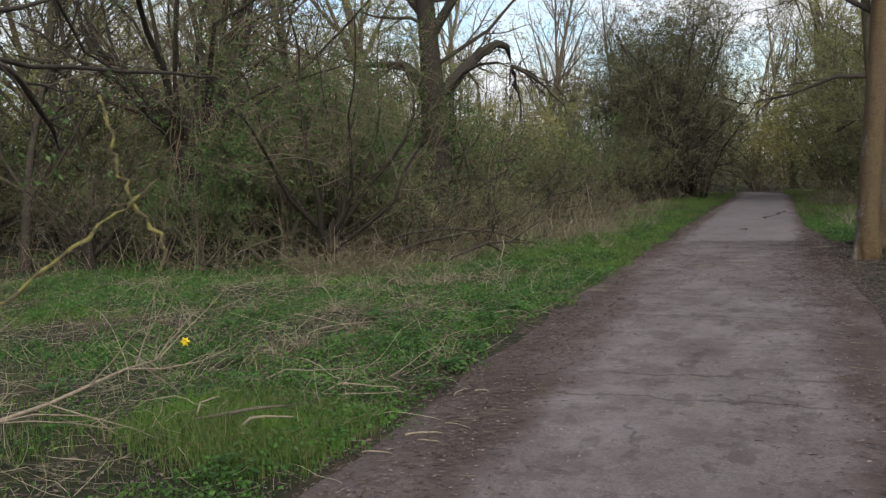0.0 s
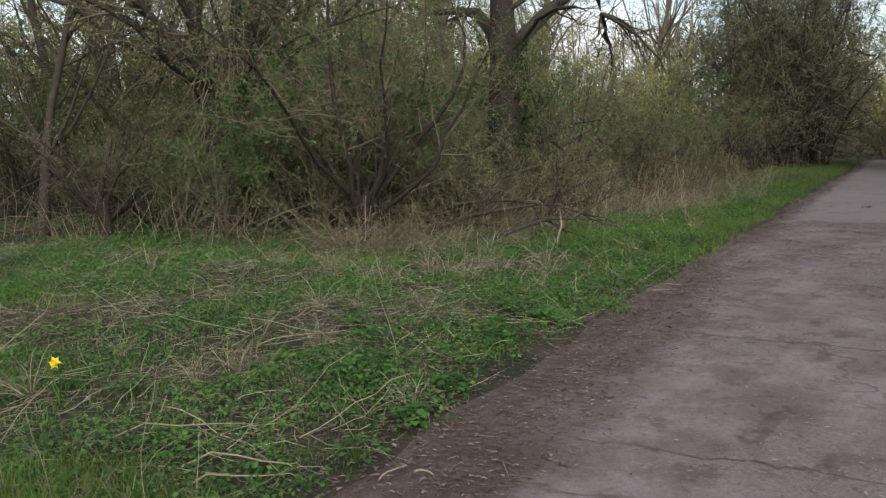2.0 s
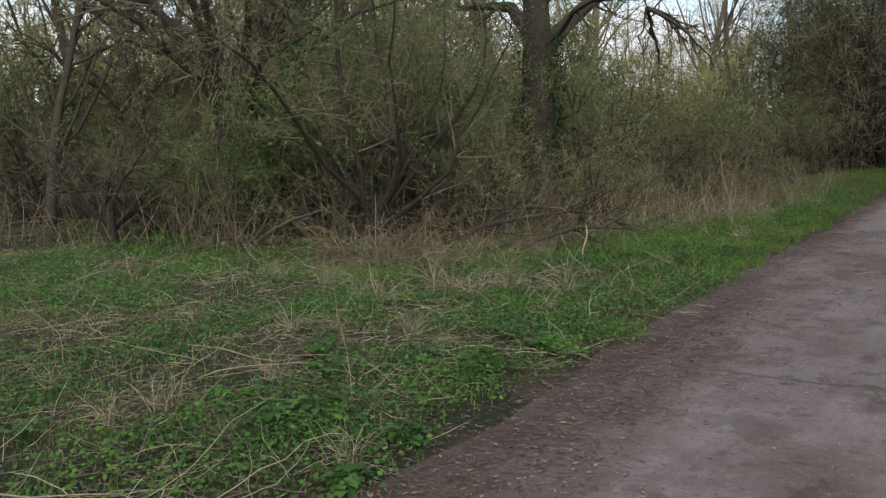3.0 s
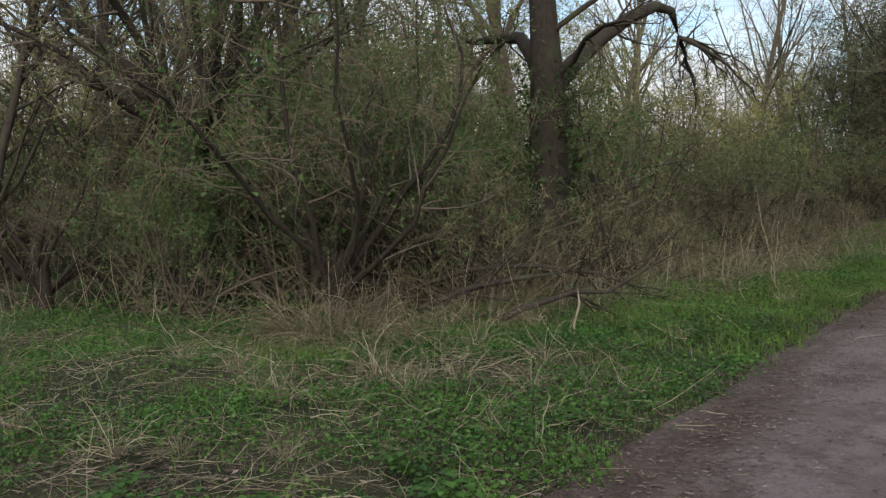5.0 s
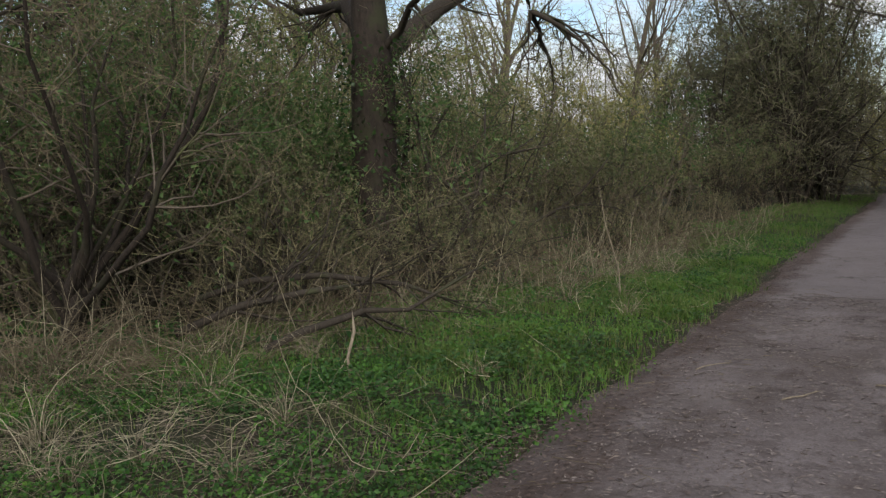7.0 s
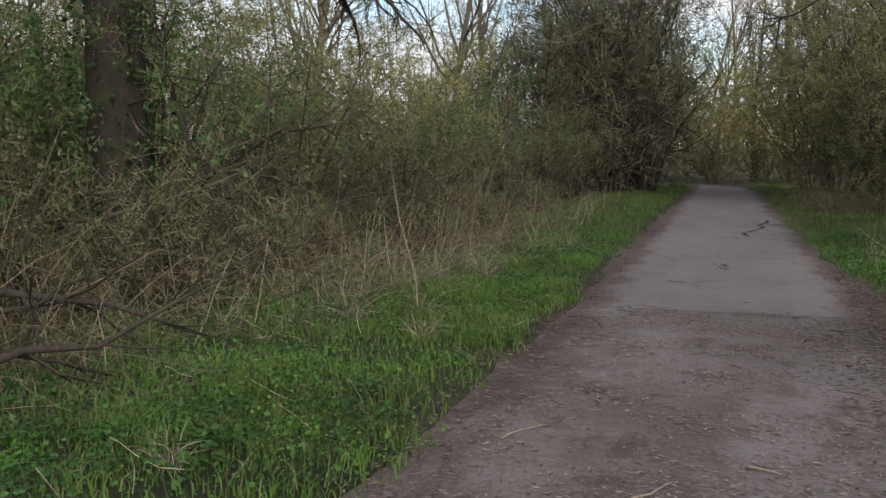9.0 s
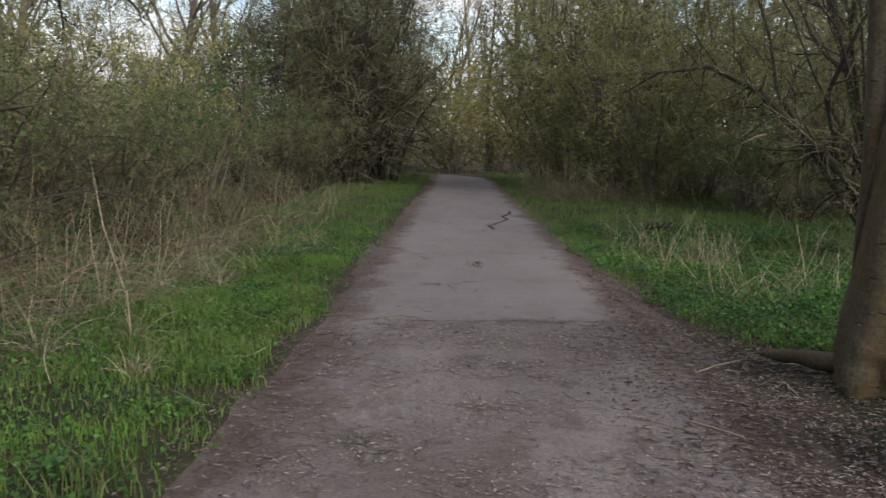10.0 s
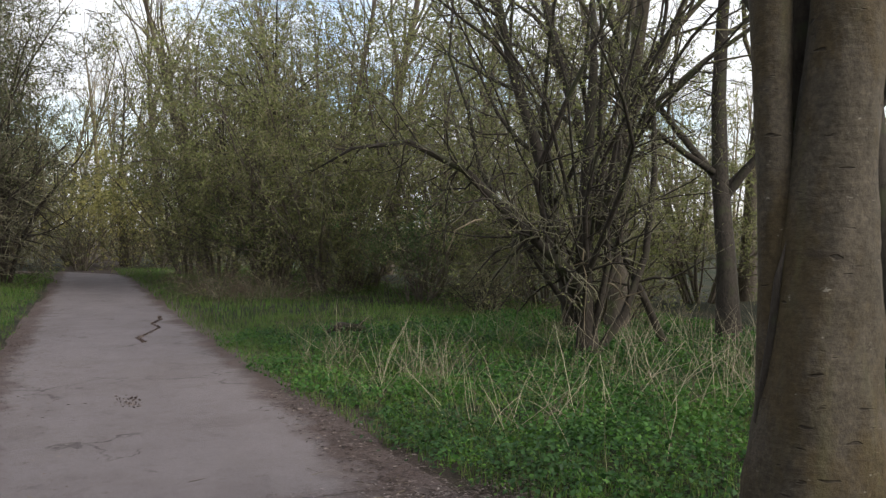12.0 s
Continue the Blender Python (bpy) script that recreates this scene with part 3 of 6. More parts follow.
# ---- the pollard with many rods ----
def pollard():
    rng = np.random.default_rng(21)
    root = plant("pollard_tree", "old pollard tree with a fan of rods and hanging shoots", "tree")
    root.location = (-9.9, 13.4, float(land(-9.9, 13.4)))
    trunk = np.array([[[0, 0, -0.2], [0, 0, 0.5], [0.02, 0, 1.2], [0.0, 0, 2.0], [0, 0, 2.6], [0, 0, 2.9]]])
    part("trunk", tubes(trunk, np.array([[0.42, 0.34, 0.32, 0.36, 0.40, 0.3]]), 12), BARK_OAK, root)
    n = 22
    a = rng.uniform(0, 2 * np.pi, n)
    S = np.stack([np.cos(a) * 0.25, np.sin(a) * 0.25, rng.uniform(1.9, 2.6, n)], 1)
    D = np.stack([np.cos(a) * 0.38, np.sin(a) * 0.38, np.ones(n)], 1)
    P, R = poly(rng, S, D, rng.uniform(3.5, 7, n), rng.uniform(0.025, 0.085, n), 9, 0.2, 0.3)
    for i in range(n):
        part("limb", tubes(P[i:i + 1], R[i:i + 1], 7), BARK_OAK, root)
    side = np.array([[[0, 0, 2.0], [0.5, -0.3, 2.2], [0.9, -0.5, 2.7], [1.0, -0.5, 3.3], [1.6, -0.7, 3.6]], [[0, 0, 2.2], [-0.8, -0.4, 2.9], [-1.6, -0.6, 3.2], [-2.4, -0.8, 3.8], [-3.2, -0.9, 4.0]]])
    for i in range(2):
        part("limb", tubes(side[i:i + 1], np.array([[0.12, 0.10, 0.085, 0.06, 0.03]]), 7), BARK_DARK, root)
    P1, R1 = sprout(rng, P, R, 7, (0.1, 0.95), (20, 60), (0.25, 0.5), 5, 0.2, 0.15, 0.45, 0.008)
    P2, R2 = sprout(rng, P1, R1, 6, (0.15, 1), (25, 60), (0.3, 0.7), 4, 0.2, 0.05, 0.55, 0.005)
    part("branchwork", join([tubes(P1, R1, 4), tubes(P2, R2, 3)]), BARK_GREY, root, stuff=True)
    P3, R3 = sprout(rng, P2, R2, 3, (0.2, 1), (25, 65), (0.3, 0.7), 3, 0.2, 0, 0.6, 0.004)
    part("twig_mass", tubes(P3, R3, 3), TWIG_BROWN, root, stuff=True)
    # dead shoots hanging from the crown
    m = 150
    a = rng.uniform(0, 2 * np.pi, m)
    S = np.stack([np.cos(a) * 0.4, np.sin(a) * 0.4, rng.uniform(1.7, 3.2, m)], 1)
    D = np.stack([np.cos(a) * 0.5, np.sin(a) * 0.5, rng.uniform(-0.6, 0.5, m)], 1)
    H, h = poly(rng, S, D, rng.uniform(0.7, 2.3, m), rng.uniform(0.005, 0.014, m), 6, 0.16, -1.2)
    part("hanging_brush", tubes(H, h, 4), CANE, root, stuff=True)
    part("foliage", leaves_on(rng, P3, 2500, 0.05), LEAF_OLIVE, root, stuff=True)


pollard()


# ---- smooth trunks by the path ----
def bole(name, label, x, y, line, radii, seed, bark):
    rng = np.random.default_rng(seed)
    root = plant(name, label, "tree")
    root.location = (x, y, float(land(x, y)))
    P = np.array([line], dtype=float)
    K, N = 64, 36
    f = (P.shape[1] - 1) * np.linspace(0, 1, K) ** 1.5
    i = np.minimum(f.astype(int), P.shape[1] - 2)
    a = (f - i)[:, None]
    Q = (P[0, i] * (1 - a) + P[0, i + 1] * a)[None]
    r = (np.array(radii)[i] * (1 - a[:, 0]) + np.array(radii)[i + 1] * a[:, 0])[None]
    v, q, t = tubes(Q, r, N)
    # root spurs at the foot, swellings and dents further up
    mid_line = Q[0, :-1].repeat(N, 0)
    out = v[:-1] - mid_line
    ang = np.arctan2(out[:, 1], out[:, 0])
    z = v[:-1, 2]
    foot = np.clip(1 - z / 0.6, 0, 1) ** 1.6
    u = np.cos(ang) * 1.3
    w = np.sin(ang) * 1.3
    k = 1 + foot * (0.14 * np.maximum(0, np.sin(ang * 4 + seed)) + 0.1 * np.sin(ang * 7 + 1 + 3 * z) + 0.05 * np.sin(ang * 13 + 9 * z) + 0.4 * (vnoise(u * 4, w * 4 + z * 6, 0.5, seed + 3) - 0.5)) + 0.22 * (vnoise(u + seed, w + z * 2.2, 0.7, seed) - 0.5) + 0.10 * (vnoise(u * 3, w * 3 + z * 7, 0.6, seed + 1) - 0.5)
    v[:-1] = mid_line + out * k[:, None]
    part("trunk", (v, q, t), bark, root)
    return root, rng


def crown_for(root, rng, P, R, bark, twig, leaves=0):
    P1, R1 = sprout(rng, P, R, 7, (0.25, 1), (25, 60), (0.3, 0.55), 6, 0.16, 0.1, 0.45, 0.012)
    P2, R2 = sprout(rng, P1, R1, 6, (0.2, 1), (25, 60), (0.3, 0.6), 4, 0.2, 0.05, 0.5, 0.006)
    part("branchwork", join([tubes(P1, R1, 5), tubes(P2, R2, 3)]), bark, root, stuff=True)
    P3, R3 = sprout(rng, P2, R2, 5, (0.2, 1), (25, 60), (0.3, 0.7), 3, 0.2, 0, 0.6, 0.0035)
    part("twig_mass", tubes(P3, R3, 3), twig, root, stuff=True)
    if leaves:
        part("foliage", leaves_on(rng, P3, leaves, 0.04), LEAF_OLIVE, root, stuff=True)


def twin_trunk():
    side = lambda u, d, z: (0.8 * u + 0.6 * d, -0.6 * u + 0.8 * d, z)
    root, rng = bole("twin_stemmed_tree", "smooth brown-grey tree with two joined stems beside the path", 1.6, 16.18,
                     [side(0, 0, -0.15), side(-0.02, 0, 0.12), side(-0.015, 0, 0.35), side(0.01, 0, 0.8), side(0.015, 0, 1.1), side(0.03, 0, 1.4), side(0.075, 0, 1.8), side(0.105, 0, 2.2), side(0.14, 0, 2.7), side(0.3, 0, 5.5), side(0.6, 0.1, 9.0)],
                     [0.30, 0.28, 0.265, 0.24, 0.215, 0.185, 0.155, 0.143, 0.136, 0.11, 0.04], 31, TRUNK)
    Q = np.array([[side(-0.1, 0.0, 0.3), side(-0.155, -0.02, 0.6), side(-0.165, -0.03, 0.9), side(-0.162, -0.03, 1.2), side(-0.165, -0.02, 1.6), side(-0.172, 0, 2.0), side(-0.18, 0, 2.35), side(-0.2, 0, 2.8), side(-0.34, 0.0, 4.5), side(-0.7, -0.1, 8.0)]])
    part("side_stem", tubes(Q, np.array([[0.11, 0.085, 0.072, 0.066, 0.068, 0.077, 0.085, 0.085, 0.07, 0.03]]), 16), TRUNK, root)
    # dark stem added behind the gap, standing in for the shade between the stems
    B = np.array([[side(-0.04, 0.08, 0.9), side(-0.06, 0.12, 1.4), side(-0.05, 0.16, 2.0), side(-0.04, 0.22, 2.8), side(0.1, 0.6, 5.0), side(0.1, 1.2, 8.0)]])
    part("gap_backing_stem", tubes(B, np.array([[0.08, 0.075, 0.07, 0.065, 0.05, 0.02]]), 12), BARK_DARK, root)
    # thin strip of dark bark that follows the seam
    seam_strip = np.array([[side(-0.215, -0.03, 0.62), side(-0.2, -0.08, 0.8), side(-0.18, -0.105, 1.0), side(-0.16, -0.1, 1.2), side(-0.13, -0.115, 1.36)]])
    part("seam_strip", tubes(seam_strip, np.array([[0.03, 0.026, 0.018, 0.016, 0.01]]), 8), BARK_DARK, root, "narrow dark strip along the seam")
    rt = np.array([[[-0.08, 0.16, 0.1], [-0.17, 0.3, 0.045], [-0.25, 0.44, 0.02], [-0.33, 0.56, 0.02], [-0.38, 0.66, -0.005], [-0.46, 0.74, -0.01], [-0.5, 0.86, -0.04]]])
    part("root_spur", tubes(rt, np.array([[0.13, 0.07, 0.062, 0.046, 0.047, 0.03, 0.012]]), 10), TRUNK, root, "worn surface root")
    shoot = np.array([[[0.2, -0.15, 0.62], [0.36, -0.22, 0.75], [0.32, -0.3, 1.0], [0.3, -0.3, 1.35]], [[0.27, -0.12, 0.62], [0.45, -0.3, 0.55], [0.6, -0.5, 0.35], [0.72, -0.6, 0.1]]])
    part("shoot", tubes(shoot, np.full((2, 4), 0.011), 5), BARK_DARK, root)
    P = np.array([[[0.2, 0, 4.2], [1.0, 0.6, 5.2], [2.2, 1.0, 6.3], [3.2, 1.2, 7.5]], [[0.2, 0, 4.6], [-0.6, 1.0, 6.0], [-1.2, 2.0, 7.4], [-1.6, 2.6, 9.0]],
                  [[0.1, 0, 3.9], [-0.5, -0.9, 4.9], [-1.6, -1.4, 5.8], [-2.6, -1.8, 6.2]], [[0.3, 0, 5.5], [1.2, -0.8, 6.8], [1.8, -1.4, 8.5], [2.2, -2.0, 10.0]]], dtype=float)
    R = np.tile([[0.09, 0.07, 0.05, 0.025]], (4, 1))
    for i in range(4):
        part("limb", tubes(P[i:i + 1], R[i:i + 1], 8), TRUNK, root)
    crown_for(root, rng, P, R, BARK_GREY, TWIG_BROWN)
    n = 260
    a = rng.uniform(-0.9, 0.9, n)
    z = rng.uniform(0.02, 0.55, n)
    S = np.stack([np.cos(a) * 0.29, np.sin(a) * 0.29, z], 1)
    part("ivy", kites(rng, S, np.stack([np.cos(a), np.sin(a), -0.3 + 0 * a], 1) + rng.normal(size=(n, 3)) * 0.5, rng.uniform(0.03, 0.07, n), 0.9), IVY, root, stuff=True)


def near_trunk():
    root, rng = bole("leaning_trunk_tree", "slim leaning tree with patchy grey and orange-brown bark", 1.27, 14.75,
                     [(0, 0, -0.15), (0, 0, 0.12), (0.01, 0, 0.5), (0.035, 0, 1.2), (0.09, 0, 2.2), (0.15, 0, 3.6), (0.25, 0, 5.5), (0.35, 0.1, 8.5)],
                     [0.22, 0.185, 0.16, 0.148, 0.142, 0.135, 0.12, 0.04], 37, TRUNK_RUSTY)
    P = np.array([[[0.16, 0, 2.75], [-0.45, 0.0, 2.78], [-1.1, 0.05, 2.55], [-1.75, 0.1, 2.45]], [[0.2, 0, 3.6], [-0.5, 0.3, 4.1], [-1.3, 0.5, 4.3], [-2.2, 0.4, 4.2]],
                  [[0.25, 0, 4.2], [1.0, 0.4, 5.0], [1.8, 0.8, 6.0], [2.4, 1.2, 7.0]], [[0.22, 0, 3.8], [-0.3, -0.6, 4.3], [-1.2, -1.2, 4.5], [-2.2, -1.5, 4.4]]], dtype=float)
    R = np.tile([[0.045, 0.034, 0.024, 0.012]], (4, 1))
    for i in range(4):
        part("limb", tubes(P[i:i + 1], R[i:i + 1], 7), BARK_DARK, root)
    crown_for(root, rng, P, R * 0.8, BARK_DARK, TWIG_DARK)


twin_trunk()
near_trunk()


# ---- willow with a low arm, beyond the trunks ----
def arched_willow():
    rng = np.random.default_rng(41)
    root = plant("arched_willow", "multi-stemmed willow with a low arching arm and bare rods", "tree")
    x, y = 4.35, 22.4
    root.location = (x, y, float(land(x, y)))
    part("trunk", tubes(np.array([[[0, 0, -0.2], [0, 0, 0.3], [-0.05, 0, 0.8], [-0.05, 0, 1.4], [0, 0, 2.2], [0.1, 0, 3.4], [0.15, 0.1, 5.0]]]), np.array([[0.18, 0.125, 0.105, 0.09, 0.07, 0.05, 0.025]]), 10), BARK_DARK, root)
    arm = np.array([[[-0.05, 0, 0.55], [-0.35, -0.2, 1.0], [-0.65, -0.1, 1.32], [-1.0, 0.04, 1.68], [-1.47, 0.2, 2.18], [-2.07, 0.4, 2.5], [-2.67, 0.6, 2.42], [-3.2, 0.8, 2.1]]])
    ar = np.array([[0.085, 0.075, 0.065, 0.055, 0.045, 0.032, 0.02, 0.01]])
    part("arm", tubes(arm, ar, 8), BARK_DARK, root, "low arching arm")
    n = 16
    a = rng.uniform(0, 2 * np.pi, n)
    S = np.stack([np.cos(a) * 0.12, np.sin(a) * 0.12, rng.uniform(0.2, 1.6, n)], 1)
    D = np.stack([np.cos(a) * 0.3, np.sin(a) * 0.3, np.ones(n)], 1)
    P, R = poly(rng, S, D, rng.uniform(3.0, 6.5, n), rng.uniform(0.016, 0.045, n), 8, 0.17, 0.2)
    # stems that lean away from the path
    lean = np.array([[[0.1, 0, 0.0], [0.45, -0.1, 0.5], [0.75, -0.1, 1.2], [0.95, 0, 2.2], [1.0, 0.1, 3.2], [1.2, 0.1, 4.2], [1.3, 0.2, 5.2], [1.5, 0.2, 6.0]],
                     [[1.25, 0.1, -0.1], [0.95, 0.1, 0.5], [0.62, 0.1, 1.1], [0.4, 0.1, 1.7], [0.3, 0.2, 2.6], [0.35, 0.2, 3.6], [0.3, 0.2, 4.6], [0.2, 0.2, 5.6]]])
    P, R = np.concatenate([P, lean]), np.concatenate([R, np.tile(np.linspace(0.055, 0.012, 8), (2, 1))])
    n += 2
    for i in range(n):
        part("rod", tubes(P[i:i + 1], R[i:i + 1], 6), BARK_DARK, root)
    A, ra = sprout(rng, arm, ar, 64, (0.12, 1), (35, 100), (0.14, 0.36), 6, 0.3, -0.25, 0.32, 0.005)
    P1, R1 = sprout(rng, P, R, 13, (0.12, 1), (25, 75), (0.12, 0.36), 6, 0.26, -0.05, 0.42, 0.005)
    P2, R2 = sprout(rng, np.concatenate([P1, A]), np.concatenate([R1, ra]), 8, (0.1, 1), (25, 75), (0.25, 0.7), 4, 0.26, -0.2, 0.55, 0.0028)
    part("branchwork", join([tubes(P1, R1, 4), tubes(A, ra, 4)]), BARK_DARK, root, stuff=True)
    part("twig_mass", tubes(P2, R2 * 1.3, 3), TWIG_OLIVE, root, stuff=True)
    m = 9
    S = np.array([-0.3, -0.3, 1.0]) + rng.normal(size=(m, 3)) * [0.5, 0.2, 0.35]
    H, h = poly(rng, S, rng.normal(size=(m, 3)) * [1, 0.5, 0.3], rng.uniform(0.6, 1.4, m), rng.uniform(0.006, 0.013, m), 7, 0.3, -1.1)
    H[:, :, 2] = np.maximum(H[:, :, 2], 0.05)
    part("dead_shoots", tubes(H, h, 5), CANE, root, "pale dead shoots hanging from the arm", stuff=True)
    part("foliage", leaves_on(rng, P2, 9000, 0.03, make=slips), LEAF_OLIVE, root, stuff=True)


arched_willow()


# ---- lichened shrub reaching over the path's edge ----
def lichened_shrub():
    rng = np.random.default_rng(44)
    root = plant("lichened_shrub", "thin bare shrub crusted with yellow lichen, reaching towards the path", "bush")
    x, y = -2.5, 0.2
    z0 = float(land(x, y))
    root.location = (x, y, z0)
    w = lambda *pts: np.array([[(a - x, b - y, c - z0) for a, b, c in pts]])
    bough = w((-2.5, 0.2, z0 - 0.1), (-2.35, 0.22, 0.5), (-1.7, 0.32, 1.05), (-0.95, 0.43, 1.3), (-0.534, 0.483, 1.41), (-0.503, 0.515, 1.447), (-0.471, 0.545, 1.478), (-0.44, 0.55, 1.5))
    def knotty(P, R, k=26):
        f = np.linspace(0, P.shape[1] - 1, k)
        i = np.minimum(f.astype(int), P.shape[1] - 2)
        a = (f - i)[:, None]
        Q = P[0, i] * (1 - a) + P[0, i + 1] * a
        r = np.array(R)[i] * (1 - a[:, 0]) + np.array(R)[i + 1] * a[:, 0]
        return (Q + rng.normal(size=(k, 3)) * r[:, None] * 1.1)[None], (r * rng.uniform(0.5, 1.35, k))[None]
    part("bough", tubes(*knotty(bough, [0.018, 0.014, 0.007, 0.003, 0.0017, 0.0016, 0.0014, 0.001], 40), 6), BARK_LICHEN, root)
    hang = w((-0.478, 0.538, 1.565), (-0.476, 0.54, 1.55), (-0.474, 0.542, 1.53), (-0.469, 0.546, 1.505), (-0.463, 0.551, 1.478), (-0.448, 0.564, 1.451), (-0.451, 0.561, 1.424))
    part("spray", tubes(*knotty(hang, [0.0008, 0.0012, 0.0016, 0.0018, 0.0018, 0.0016, 0.0011]), 6), BARK_LICHEN, root)
    P, R = sprout(rng, bough[:, :4], np.full((1, 4), 0.014), 7, (0.1, 0.8), (30, 60), (0.4, 0.8), 6, 0.15, 0.3, 0.6, 0.004)
    P[:, :, 0] = np.minimum(P[:, :, 0], 1.0)
    P[:, :, 1] = np.minimum(P[:, :, 1], 0.1)
    part("branchwork", tubes(P, R, 4), BARK_LICHEN, root, stuff=True)


lichened_shrub()


# ---- small tree whose branches hang over the verge ----
def overhanging_tree():
    rng = np.random.default_rng(46)
    root = plant("overhanging_tree", "small crooked dark tree with leafy twigs over the verge", "tree")
    x, y = -3.7, 1.25
    z0 = float(land(x, y))
    root.location = (x, y, z0)
    w = lambda *pts: np.array([[(a - x, b - y, c - z0) for a, b, c in pts]])
    part("trunk", tubes(w((-3.7, 1.25, z0 - 0.15), (-3.66, 1.27, 0.5), (-3.5, 1.3, 1.1), (-3.3, 1.33, 1.7), (-3.25, 1.3, 2.4), (-3.3, 1.2, 3.3)), np.array([[0.09, 0.07, 0.06, 0.05, 0.04, 0.015]]), 9), BARK_DARK, root)
    limbs = [(w((-3.3, 1.33, 1.7), (-2.8, 1.45, 1.98), (-2.3, 1.62, 2.0), (-1.98, 1.78, 1.86), (-1.95, 1.88, 1.8), (-2.05, 2.05, 1.72), (-2.15, 2.2, 1.67), (-2.2, 2.28, 1.58)), [0.034, 0.026, 0.018, 0.013, 0.012, 0.011, 0.008, 0.003]),
             (w((-1.97, 1.8, 1.845), (-1.97, 1.95, 1.83), (-2.0, 2.15, 1.85), (-2.02, 2.4, 1.86), (-2.06, 2.7, 1.885), (-2.09, 2.9, 1.89), (-2.1, 3.0, 1.9), (-2.12, 3.1, 1.89)), [0.010, 0.0095, 0.009, 0.0085, 0.008, 0.007, 0.006, 0.002]),
             (w((-2.1, 1.72, 1.92), (-2.05, 1.85, 1.97), (-2.1, 2.05, 2.02), (-2.2, 2.3, 2.1), (-2.2, 2.5, 2.2), (-2.3, 2.8, 2.25), (-2.3, 3.0, 2.35), (-2.4, 3.3, 2.4)), [0.011, 0.010, 0.009, 0.008, 0.007, 0.006, 0.005, 0.002]),
             (w((-3.27, 1.3, 2.1), (-2.9, 1.7, 2.4), (-2.7, 2.1, 2.5), (-2.75, 2.6, 2.45), (-2.9, 3.0, 2.35), (-3.0, 3.3, 2.1), (-3.0, 3.6, 2.0), (-3.05, 3.8, 1.8)), [0.026, 0.022, 0.018, 0.014, 0.011, 0.009, 0.006, 0.002])]
    P = np.concatenate([a for a, b in limbs])
    R = 0.8 * np.array([b for a, b in limbs])
    for i in range(4):
        part("limb", tubes(P[i:i + 1], R[i:i + 1], 7), BARK_DARK, root)
    A, a = sprout(rng, P, R, 7, (0.45, 1), (25, 80), (0.12, 0.3), 6, 0.32, -0.15, 0.5, 0.0025)
    B, b = sprout(rng, A, a, 4, (0.2, 1), (25, 70), (0.3, 0.6), 4, 0.25, 0, 0.6, 0.0014)
    part("branchwork", join([tubes(A, a, 4), tubes(B, b, 3)]), BARK_DARK, root, stuff=True)
    part("foliage", leaves_on(rng, B, 520, 0.02, spread=0.012), LEAF_SPRING, root, stuff=True)


overhanging_tree()


# ---- goblet-shaped shrubs at the thicket's edge ----
def goblet(name, label, x, y, seed, n, bole, length, leaves, leaf, twig):
    """A short dark bole that opens into a goblet of arching stems."""
    rng = np.random.default_rng(seed)
    root = plant(name, label, "bush")
    stand(root, x, y)
    part("trunk", tubes(np.array([[[0, 0, -0.15], [0.02, 0, 0.08], [0, 0.01, 0.3], [0.02, 0, 0.55], [0.05, 0.05, 0.85]]]), bole * np.array([[1.5, 1.15, 1.0, 0.8, 0.2]]), 10), BARK_OAK, root)
    az = np.arange(n) * 2 * np.pi / n + rng.normal(size=n) * 0.25
    S = np.stack([np.cos(az) * 0.04, np.sin(az) * 0.04, rng.uniform(0.2, 0.6, n)], 1)
    t = rng.uniform(0.45, 1.35, n)
    D = np.stack([np.cos(az) * t, np.sin(az) * t, np.ones(n)], 1)
    P, R = poly(rng, S, D, rng.uniform(0.6, 1.0, n) * length, rng.uniform(0.24, 0.52, n) * bole, 10, 0.21, 0.8)
    for i in range(n):
        part("stem", tubes(P[i:i + 1], R[i:i + 1], 6), BARK_OAK, root)
    P1, R1 = sprout(rng, P, R, 12, (0.22, 1.0), (25, 80), (0.18, 0.5), 6, 0.24, 0.05, 0.45, 0.005)
    P2, R2 = sprout(rng, P1, R1, 3, (0.15, 1.0), (30, 85), (0.35, 0.8), 4, 0.25, 0.05, 0.6, 0.0035)
    part("branchwork", join([tubes(P1, R1, 4), tubes(P2, R2, 3)]), BARK_GREY, root, stuff=True)
    P3, R3 = sprout(rng, P2, R2, 9, (0.1, 1.0), (25, 90), (0.4, 1.0), 3, 0.2, 0.0, 0.75, 0.0026)
    part("twig_mass", tubes(P3, R3, 3), twig, root, stuff=True)
    part("foliage", leaves_on(rng, P3, leaves, 0.034, (0.0, 1.0), 0.04, 0.3), leaf, root, stuff=True)


goblet("goblet_hazel", "dark hazel opening from a short bole, in fresh leaf", -6.93, 12.91, 47, 11, 0.1, 4.4, 8500, LEAF_SPRING, TWIG_BROWN)
goblet("blackthorn_shrub", "small dark blackthorn with crooked stems and few buds", -10.86, 11.69, 48, 8, 0.1, 2.2, 500, LEAF_OLIVE, TWIG_DARK)


